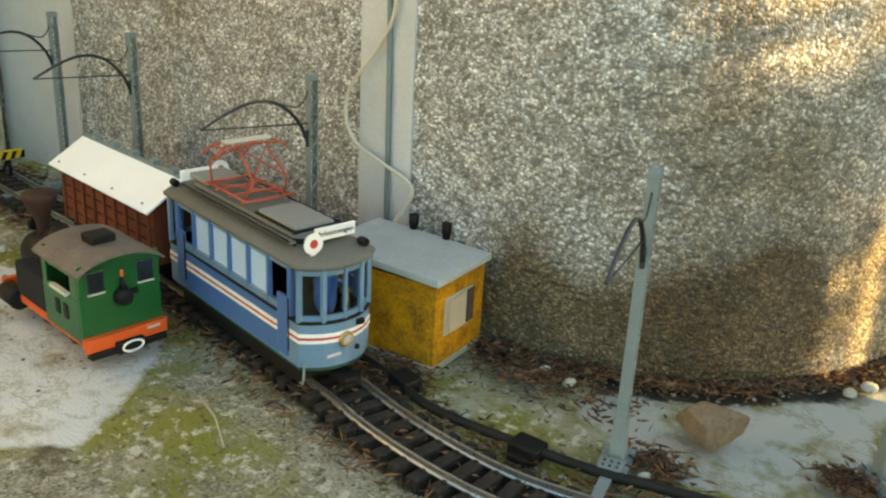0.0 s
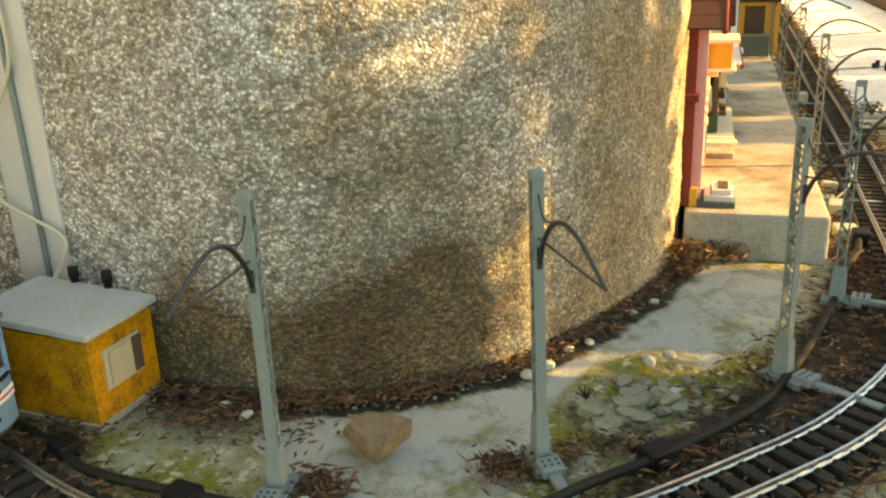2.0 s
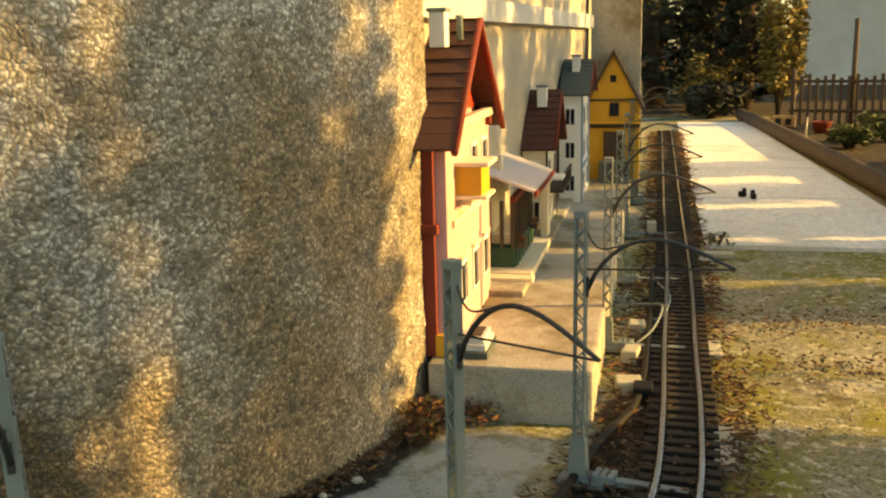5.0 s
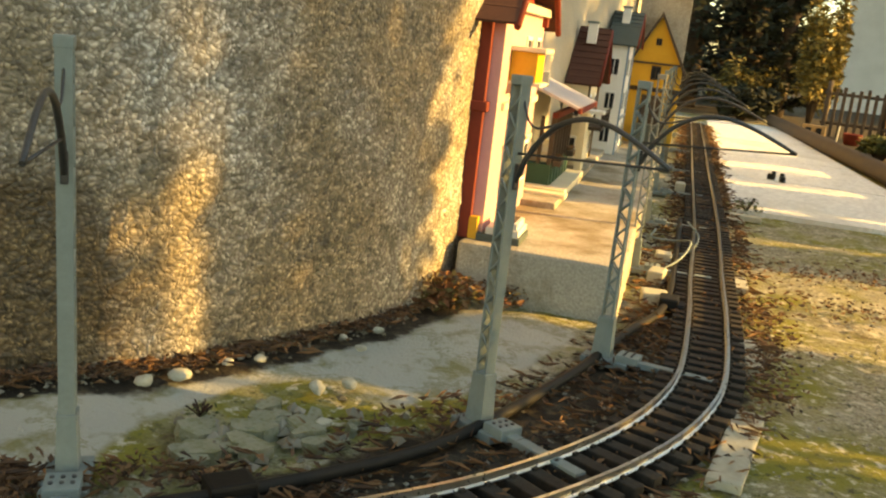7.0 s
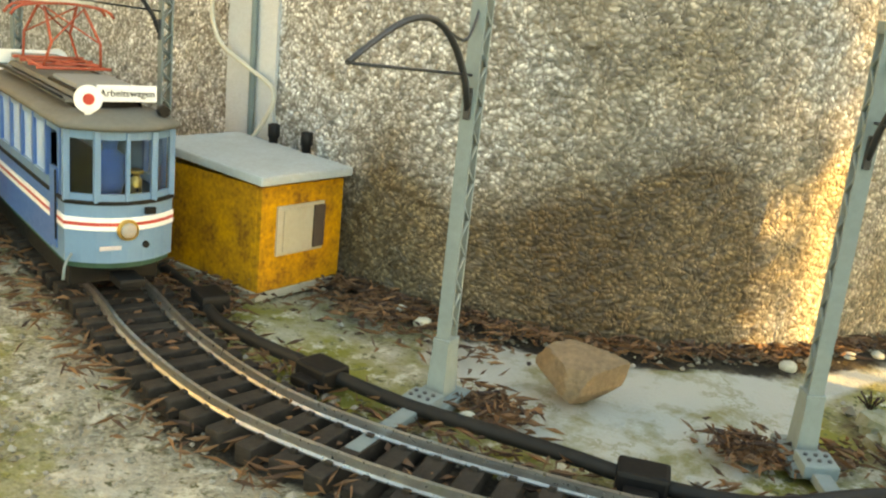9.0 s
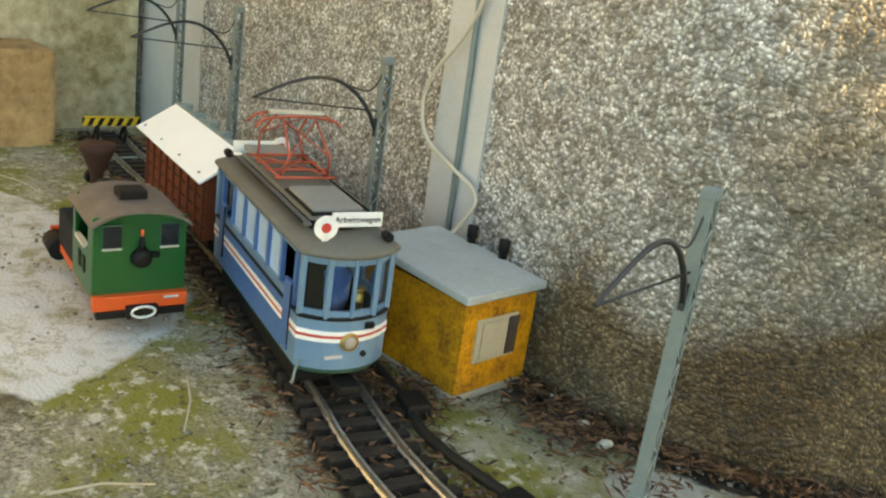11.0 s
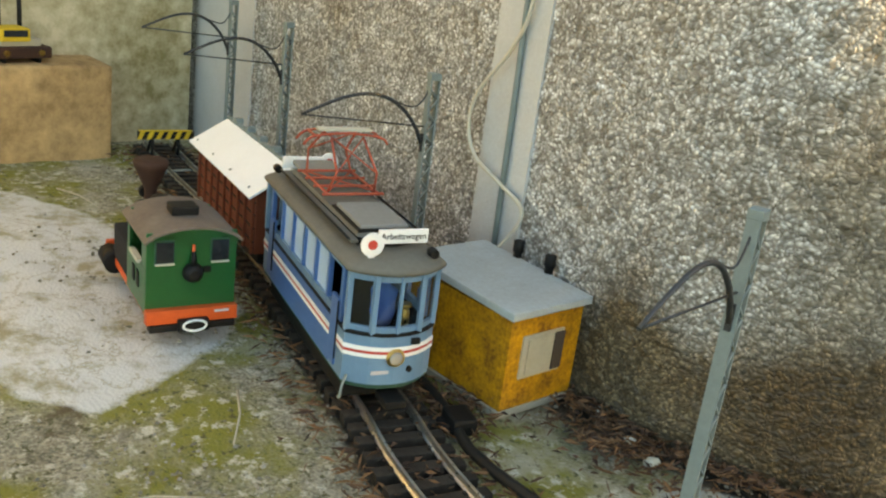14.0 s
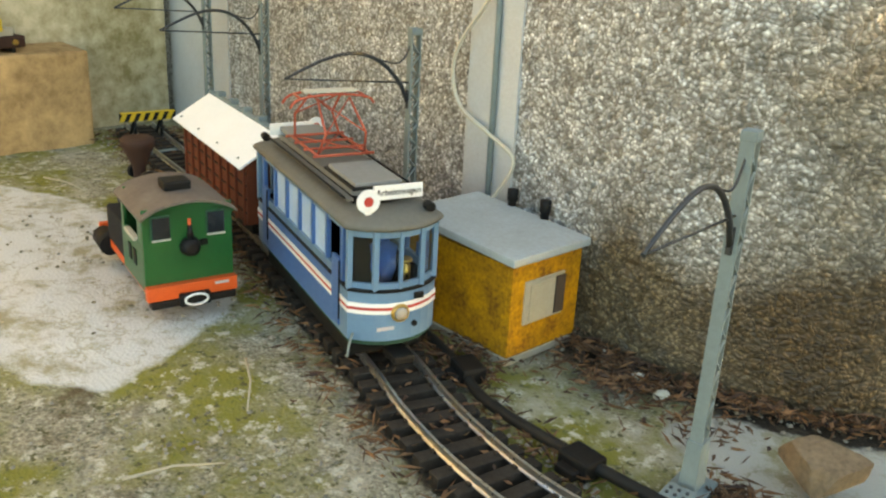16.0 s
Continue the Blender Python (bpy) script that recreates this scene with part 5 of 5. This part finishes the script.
# little pale blocks and loose stones along the track
for i, (x, y, sx, sy, sz, rz) in enumerate(((-0.135, 0.625, 0.036, 0.036, 0.020, 12), (-0.150, 0.755, 0.024, 0.040, 0.022, -2), (-0.160, 0.90, 0.026, 0.034, 0.020, 8), (-0.232, 1.72, 0.024, 0.040, 0.034, 8), (0.006, 0.175, 0.030, 0.175, 0.010, -4), (0.003, 0.460, 0.028, 0.110, 0.010, 4),
                                       (-0.030, 0.825, 0.022, 0.075, 0.010, 6), (-0.088, 1.44, 0.060, 0.030, 0.010, 10), (-0.060, 1.50, 0.070, 0.035, 0.012, 2))):
    o = part("stone_block", B((0, 0, sz / 2 - 0.003), (sx, sy, sz), 0, 0.003), PEBBLE)
    o.matrix_world = pose(x, y, 0, 0, 0, rz)
    tagged(o, "pale flat stone block packed under the track edge", "stone block", "stones along the track")
for pts in ([(-0.150, 0.86, 0.004), (-0.145, 0.93, 0.01), (-0.125, 0.95, 0.012), (-0.118, 1.02, 0.03), (-0.145, 1.05, 0.05)], [(-0.155, 0.80, 0.004), (-0.128, 0.86, 0.02), (-0.125, 0.96, 0.03), (-0.155, 1.0, 0.02), (-0.195, 1.0, 0.02), (-0.20, 1.08, 0.02)]):
    tagged(part("grey_wire", T(spline(pts, 0.008), 0.002, 6), MASTM), "loose grey wire loop beside the track", "wire")


def boulder(bm, c, s, seed, sub=3, rough=0.28):
    """A broken stone."""
    vs = bmesh.ops.create_icosphere(bm, subdivisions=sub, radius=1.0)["verts"]
    for v in vs:
        p = v.co.copy()
        k = 1 + rough * noise.noise(p * 1.1 + Vector((seed, seed * 2, 0))) + 0.35 * rough * noise.noise(p * 3.1 + Vector((0, seed, seed)))
        v.co = Vector((p.x * s[0] * k, p.y * s[1] * k, p.z * s[2] * k)) + Vector(c)
    return bm


# the corner stone by the wall: a chunky broken block, flat on top, undercut below
st = boulder(bmesh.new(), (0, 0, 0), (0.041, 0.031, 0.034), 4.0, 4, 0.22)
for v in st.verts:
    for nrm, far in ((Vector((0.15, -0.1, 1)), 0.018), (Vector((-0.75, -0.65, 0.12)), 0.024), (Vector((0.8, -0.6, -0.25)), 0.022), (Vector((0.2, 1, 0.2)), 0.022), (Vector((-0.6, -0.3, -0.75)), 0.020), (Vector((0.5, -0.4, -0.75)), 0.019)):
        nrm = nrm.normalized()
        over = v.co.dot(nrm) - far
        if over > 0:
            v.co -= nrm * over * 0.9
for f in st.faces:
    f.smooth = False
so = part("fieldstone", st, STONE)
so.matrix_world = pose(-0.588, -0.212, 0.020, 4, -5, 20) @ Matrix.Scale(0.95, 4)
tagged(so, "tan chunky broken fieldstone lying on the cement path", "stone")
rnd = random.Random(11)
for x, y, r in ((-0.490, -0.010, 0.013), (-0.474, 0.020, 0.013), (-0.440, 0.100, 0.009), (-0.384, 0.255, 0.008), (-0.339, 0.092, 0.013), (-0.359, 0.066, 0.014), (-0.319, 0.004, 0.010), (-0.855, -0.165, 0.007), (-0.76, -0.195, 0.012), (-0.80, -0.18, 0.009), (-0.375, 0.19, 0.008), (-0.62, -0.315, 0.009), (-0.405, 0.21, 0.007), (-0.46, 0.075, 0.008), (-1.60, -0.36, 0.012)):
    b = boulder(bmesh.new(), (0, 0, 0), (r * 0.8, r * rnd.uniform(0.5, 0.75), r * 0.42), rnd.uniform(0, 50), 2)
    for f in b.faces:
        f.smooth = rnd.random() < 0.5
    o = part("pebble", b, PEBBLE)
    o.matrix_world = pose(x, y, r * 0.3 + 0.003, 0, 0, rnd.uniform(0, 360))
    tagged(o, "pale rounded pebble lying at the foot of the wall", "pebble", "pebbles by the wall")


rnd = random.Random(29)
for _ in range(34):
    u, w = rnd.random(), rnd.gauss(0, 0.022)
    x, y, r = -0.400 + 0.110 * u + w * 0.8, -0.075 + 0.100 * u - w, rnd.uniform(0.008, 0.021)
    k = rnd.randint(5, 7)
    turns = sorted(rnd.uniform(0, 1) * 0.7 + i for i in range(k))
    out = [(math.cos(6.283 * q / k) * r * rnd.uniform(0.75, 1.1), math.sin(6.283 * q / k) * r * 0.75 * rnd.uniform(0.75, 1.1)) for q in turns]
    o = part("slab_fragment", PR(out, -0.004, rnd.uniform(0.003, 0.008)), SLABBIT)
    o.matrix_world = pose(x, y, ground_height(x, y) + 0.004, rnd.gauss(0, 6), rnd.gauss(0, 6), rnd.uniform(0, 360))
    tagged(o, "flat mossy fragment of broken concrete slab beside the path", "slab fragment", "broken slab fragments")


# ---- litter: needles, gravel, small shoots ----
def slivers(name, spots, count, size, material, label, seed, flat=False):
    r = random.Random(seed)
    v, f = [], []
    for _ in range(count):
        a, b, w = r.choice(spots)
        u = r.random()
        x, y = a[0] + (b[0] - a[0]) * u + r.gauss(0, w), a[1] + (b[1] - a[1]) * u + r.gauss(0, w)
        t, ln = r.uniform(0, 6.28), size * r.uniform(0.4, 1.5)
        wd = ln * (0.35 if flat else 0.07)
        z = 0.004 + ground_height(x, y) + abs(r.gauss(0, 0.003)) + 0.004
        dx, dy = math.cos(t) * ln, math.sin(t) * ln
        px, py = -math.sin(t) * wd, math.cos(t) * wd
        i = len(v)
        v += [(x - dx, y - dy, z + r.uniform(-0.002, 0.003)), (x + px, y + py, z + 0.0025), (x + dx, y + dy, z + r.uniform(-0.002, 0.004)), (x - px, y - py, z + 0.001), (x, y, z - 0.0008)]
        f += [(i, i + 1, i + 4), (i + 1, i + 2, i + 4), (i + 2, i + 3, i + 4), (i + 3, i, i + 4), (i, i + 3, i + 2, i + 1)]
    me = bpy.data.meshes.new(name)
    me.from_pydata(v, [], f)
    me.materials.append(material)
    return tagged(new(name, me), label, "litter", kind="stuff")


foot = [((p.x, p.y - 0.022), (q.x, q.y - 0.022), 0.012) for p, q in zip(LINE[::8], LINE[8::8]) if p.x > -0.95]
beside = []
for p, q in zip(TRACK[::4], TRACK[4::4]):
    d = (q - p).normalized()
    for s in (-1, 1):
        o = Vector((d.y, -d.x, 0)) * s * 0.06
        beside.append(((p.x + o.x, p.y + o.y), (q.x + o.x, q.y + o.y), 0.014))
bed = [((p.x, p.y), (q.x, q.y), 0.02) for p, q in zip(TRACK[::4], TRACK[4::4])]
inner = [((-0.88, -0.215), (-0.66, -0.205), 0.026), ((-0.29, -0.05), (-0.19, 0.20), 0.022), ((-0.17, 0.2), (-0.11, 0.5), 0.02), ((-0.45, -0.20), (-0.33, -0.10), 0.014), ((-0.44, -0.2), (-0.47, -0.2), 0.012), ((-0.60, -0.29), (-0.64, -0.28), 0.014), ((-0.85, -0.2), (-0.78, -0.2), 0.015), ((-0.15, 0.5), (-0.21, 1.2), 0.015), ((-0.96, -0.29), (-0.9, -0.31), 0.02)]
slivers("needle_litter", foot + inner + inner + inner + beside, 7500, 0.010, NEEDLES, "dry brown needles and stalks strewn along the wall and track", 3)
slivers("leaf_litter", foot + foot + inner + inner + inner + bed, 4200, 0.005, NEEDLES, "small dry brown leaves along the wall foot", 5, True)
slivers("sunlit_litter", [((0.0, 0.76), (0.35, 0.80), 0.035), ((-0.01, 0.95), (0.3, 1.1), 0.06), ((0.03, 0.3), (0.01, 0.7), 0.02)], 900, 0.005, NEEDLES, "dry leaves on the ground beside the track", 8, True)


def chips(name, spots, count, size, material, label, seed):
    r = random.Random(seed)
    v, f = [], []
    for _ in range(count):
        a, b, w = r.choice(spots)
        u = r.random()
        x, y = a[0] + (b[0] - a[0]) * u + r.gauss(0, w), a[1] + (b[1] - a[1]) * u + r.gauss(0, w)
        s = size * r.uniform(0.4, 1.6)
        z = ground_height(x, y) + s * 0.2 + 0.003
        i = len(v)
        t = r.uniform(0, 6.28)
        for dx, dy, dz in ((1, 0, 0), (0, 0.8, 0), (-0.9, 0, 0), (0, -0.7, 0), (0.1, 0.1, 0.6), (0, 0, -0.5)):
            k = r.uniform(0.8, 1.2)
            v.append((x + s * k * (dx * math.cos(t) - dy * math.sin(t)), y + s * k * (dx * math.sin(t) + dy * math.cos(t)), z + s * k * dz))
        for a1, b1 in ((0, 1), (1, 2), (2, 3), (3, 0)):
            f += [(i + a1, i + b1, i + 4), (i + b1, i + a1, i + 5)]
    me = bpy.data.meshes.new(name)
    me.from_pydata(v, [], f)
    me.materials.append(material)
    return tagged(new(name, me), label, "gravel", kind="stuff")


chips("gravel", foot + beside + inner + [((-1.0, -0.62), (-0.72, -0.5), 0.05)] * 14 + [((0.05, 0.1), (0.15, 1.2), 0.1), ((-1.6, -0.45), (-1.1, -0.38), 0.07)] * 12, 5500, 0.0028, GRAVEL, "fine grey gravel and grit scattered on the ground", 21)
chips("rubble", [((-0.40, -0.07), (-0.30, 0.03), 0.028)], 60, 0.008, GRAVEL, "broken mossy rubble in the path edge", 22)


# ---- plants ----
def plant_clump(x, y, label, seed, size=1.0, material=DRYLEAF, count=320):
    e = thing("plant_clump", pose(x, y, 0), label, "plant", "plants at the wall foot")
    r = random.Random(seed)
    stems = bmesh.new()
    for _ in range(14):
        t, k = r.uniform(0, 6.28), r.uniform(0.01, 0.04) * size
        tube(stems, [(0, 0, 0), (math.cos(t) * k * 0.5, math.sin(t) * k * 0.5, 0.02 * size), (math.cos(t) * k, math.sin(t) * k, 0.035 * size)], 0.0008, 5)
    tagged(part("stem_rest", stems, RUST, e), kind="stuff")
    part("leaves", leafy(bmesh.new(), (0, 0, 0.016 * size), (0.045 * size, 0.045 * size, 0.022 * size), count, 0.006 * size, r), material, e)


plant_clump(-0.368, 0.415, "low tuft of dry red-green plants at the wall foot", 5, 1.1, DRYLEAF, 420)
plant_clump(-0.310, 0.465, "low tuft of dry plants before the platform", 6, 0.8, DRYLEAF, 260)
plant_clump(-0.413, -0.034, "small green weed growing in the path joint", 7, 0.35, LEAVES, 60)
plant_clump(-0.342, -0.130, "small green weed beside the cable clip", 9, 0.3, LEAVES, 50)
plant_clump(-0.065, 1.60, "thin dark weed at the edge of the yard slab", 8, 0.9, LEAVES, 120)


def conifer(x, y, h, w, seed, label="dark dense conifer standing beyond the yard"):
    e = thing("conifer", pose(x, y, 0), label, "tree", "trees beyond the yard")
    r = random.Random(seed)
    part("trunk", T([(0, 0, -0.1), (0.02, 0, h * 0.4), (0, 0.03, h * 0.95)], 0.09 * h / 3, 8, 0.01), BARK, e)
    limbs, bm = bmesh.new(), bmesh.new()
    for i in range(70):
        z = h * (0.02 + 0.95 * i / 70)
        t = i * 2.4 + r.uniform(-0.3, 0.3)
        ln = w * (1 - (z / h) ** 1.4) * r.uniform(0.6, 1.15)
        tip = (math.cos(t) * ln, math.sin(t) * ln, z + 0.05 * h - 0.10 * ln)
        tube(limbs, [(0, 0, z), tip], 0.012, 5, 0.004)
        for u in (0.35, 0.6, 0.8, 1.0):
            leafy(bm, (tip[0] * u, tip[1] * u, z + (tip[2] - z) * u), (0.26 * w, 0.26 * w, 0.14 * w), 30, 0.036, r)
    tagged(part("limb_rest", limbs, BARK, e), kind="stuff")
    part("crown", bm, CONIFER, e)


def shrub(x, y, rad, high, seed, label="leafy garden shrub beyond the yard edge", material=LEAVES, count=900, leaf=0.028):
    e = thing("shrub", pose(x, y, 0), label, "shrub", "garden shrubs")
    r = random.Random(seed)
    stems, bm = bmesh.new(), bmesh.new()
    for i in range(9):
        t, k = i * 2.4, rad * r.uniform(0.4, 0.9)
        tip = Vector((math.cos(t) * k, math.sin(t) * k, high * r.uniform(0.5, 0.9)))
        tube(stems, [(0, 0, -0.02), tip * 0.5 + Vector((0, 0, 0.05 * high)), tip], 0.012, 5, 0.004)
        leafy(bm, tip, (rad * 0.45, rad * 0.45, high * 0.24), count // 9, leaf, r)
        leafy(bm, tip * 0.6, (rad * 0.45, rad * 0.45, high * 0.24), count // 12, leaf, r)
        leafy(bm, Vector((tip.x, tip.y, tip.z * 0.55)), (rad * 0.4, rad * 0.4, high * 0.2), count // 14, leaf, r)
    tagged(part("stem_rest", stems, BARK, e), kind="stuff")
    part("leaves", bm, material, e)


for i, (x, y, h, w) in enumerate(((-0.38, 6.4, 3.6, 0.50), (-0.78, 6.2, 4.0, 0.70), (-0.22, 7.0, 3.8, 0.36), (-1.15, 7.4, 5.0, 1.0), (-0.60, 7.8, 4.5, 0.75), (-0.14, 6.0, 2.6, 0.22))):
    conifer(x, y, h, w, 30 + i)
shrub(0.09, 5.6, 0.15, 0.80, 50, "slender shrub with yellowing leaves beside the dark trees", YELLOWLEAF, 1900, 0.022)
shrub(-0.30, 5.35, 0.17, 0.22, 51, "low dark shrub at the end of the yard", CONIFER, 1500)
shrub(-0.33, 5.85, 0.20, 0.36, 52, "low shrub with yellowish leaves behind the yard", YELLOWLEAF, 900, 0.02)
shrub(0.37, 3.75, 0.09, 0.09, 53, "low green garden shrub beside the edging pipe", LEAVES, 700, 0.014)
shrub(0.56, 4.05, 0.12, 0.13, 54, "low green garden shrub beside the edging pipe", LEAVES, 800, 0.016)
# odds and ends in the bed behind the yard
tub = part("plant_tub", L([(0.036, 0.0), (0.046, 0.05), (0.050, 0.054), (0.044, 0.056), (0.040, 0.040), (0.01, 0.038)], None, 18), OXRED)
tub.matrix_world = pose(0.29, 4.42, 0.0)
tagged(tub, "dull red garden tub standing in the soil", "plant tub")
block = thing("hollow_brick", pose(0.115, 4.72, 0, 0, 0, -8), "terracotta hollow brick lying at the yard's end", "brick")
part("shell", B((0, 0, 0.030), (0.115, 0.06, 0.060), 0, 0.003), PLINTH, block)
# holes are not cut: dark plates on the face paint their shade
for x in (-0.026, 0.026):
    part("hole_shade", B((x, -0.0305, 0.030), (0.030, 0.002, 0.034)), DARKIN, block)
stake = part("plant_stake", T([(0.0, 0.0, -0.01), (0.006, 0.004, 0.10)], 0.006, 7, 0.003), CREAMC)
stake.matrix_world = pose(0.205, 4.12, 0)
tagged(stake, "pale short plant stake leaning in the bed", "plant stake")

# dark pipe edging the yard, small edging stones
edge = spline([STREET @ Vector(q) for q in ((0.43, 5.1, 0.03), (0.49, 4.3, 0.03), (0.56, 3.2, 0.03), (0.61, 2.4, 0.03), (0.66, 1.6, 0.025), (0.72, 0.6, 0.02))], 0.1)
tagged(part("edging_pipe", T(edge, 0.034, 12), DKWOOD), "dark weathered pipe lying along the yard edge", "pipe")
for k, (x, y) in enumerate(((-0.030, 2.300), (0.002, 2.262))):
    bm = B((0, 0, 0.010), (0.022, 0.014, 0.018), 0, 0.004)
    box(bm, (0.006, 0, 0.022), (0.010, 0.012, 0.010), 0, 0.003)
    o = part("black_stub", bm, BLACK)
    o.matrix_world = pose(x, y, 0.006, 0, 0, 30 + 80 * k)
    tagged(o, "small black plastic stub lying on the yard slab", "plastic stub", "stubs on the yard")
fence = thing("garden_fence", pose(0, 0, 0), "dark weathered wooden garden fence with open palings", "fence")
for i in range(34):
    part("paling", B((0.16 + 0.04 * i, 4.95 - 0.008 * i, 0.11), (0.018, 0.010, 0.28 + 0.02 * (i % 3)), radians(-10), 0.002), DKWOOD, fence)
for z in (0.07, 0.23):
    part("fence_rail", T([(0.14, 4.965, z), (1.52, 4.685, z)], 0.010, 6), DKWOOD, fence)
for i in range(5):
    part("fence_post", T([(0.16 + 0.30 * i, 4.965 - 0.06 * i, -0.05), (0.16 + 0.30 * i, 4.965 - 0.06 * i, 0.56 if i == 1 else 0.30)], 0.013, 8), DKWOOD, fence)
far = thing("neighbour_house", pose(3.5, 10.5, 0, 0, 0, -8), "pale far-off house wall behind the garden", "house")
part("wall", B((0, 0, 1.4), (6.0, 3.0, 3.2)), FARHOUSE, far)
part("roof", PR([(-1.7, 3.0), (1.7, 3.0), (0, 4.4)], -3.2, 3.2, swap), SHINGLE, far)
for x in (-2, 0, 2):
    w = part("window", B((x, -1.5, 1.6), (0.9, 0.06, 1.2)), WHITE, far)
    part("pane", B((x, -1.54, 1.6), (0.75, 0.03, 1.05)), DARKIN, w)
# fallen twigs
for x, y, l, a in ((-1.72, -0.40, 0.05, 15), (-1.30, -0.66, 0.03, 60), (-1.02, -0.50, 0.05, -30), (-0.93, -0.62, 0.04, 70)):
    bm = T([(-l, 0, 0.006), (0, 0.004, 0.008), (l, 0, 0.005)], 0.0016, 5, 0.0008)
    o = part("twig", bm, DKBOARD)
    o.matrix_world = pose(x, y, 0.0, 0, 0, a)
    tagged(o, "thin dry twig lying on the ground", "twig", "twigs on the ground")
# unseen shrubs added on the sunny side, whose leaves break up the low sun
for i, (x, y, rad, high, n) in enumerate(((1.45, -0.50, 0.34, 1.25, 4200), (1.40, -0.06, 0.30, 1.55, 6000), (1.42, 0.315, 0.19, 1.5, 5000), (1.46, 0.520, 0.050, 1.0, 1900), (1.40, 0.665, 0.035, 1.3, 700), (1.42, 0.80, 0.14, 1.45, 1050), (1.62, 1.60, 0.12, 1.25, 1800), (1.6, 1.92, 0.17, 1.35, 2600),
                                                 (1.62, 2.36, 0.20, 1.35, 2800), (1.6, 2.85, 0.22, 1.20, 1500), (1.6, 3.40, 0.26, 1.0, 1800))):
    shrub(x, y, rad, high, 61 + i, "unseen tall leafy shrub added to break up the low sun", LEAVES, n)

# unseen young tree added behind them, its crown shading the gap between the shrubs
tree = thing("added_shade_tree", pose(1.85, 0.71, 0), "unseen slim young tree added so its loose crown shades the upper wall", "tree")
limbs, crown, r = bmesh.new(), bmesh.new(), random.Random(77)
tube(limbs, [(0, 0, -0.02), (0.01, 0.02, 0.6), (0, 0, 1.3)], 0.016, 7, 0.008)
for i in range(9):
    t = i * 2.4
    tip = Vector((math.cos(t) * 0.13, math.sin(t) * 0.20, 1.12 + 0.07 * i))
    tube(limbs, [(0.005, 0.01, 0.85 + 0.05 * i), tip * 0.6 + Vector((0, 0, 0.5)), tip], 0.006, 5, 0.003)
    leafy(crown, tip, (0.12, 0.13, 0.16), 300, 0.028, r)
part("trunk", limbs, BARK, tree)
part("crown", crown, LEAVES, tree)
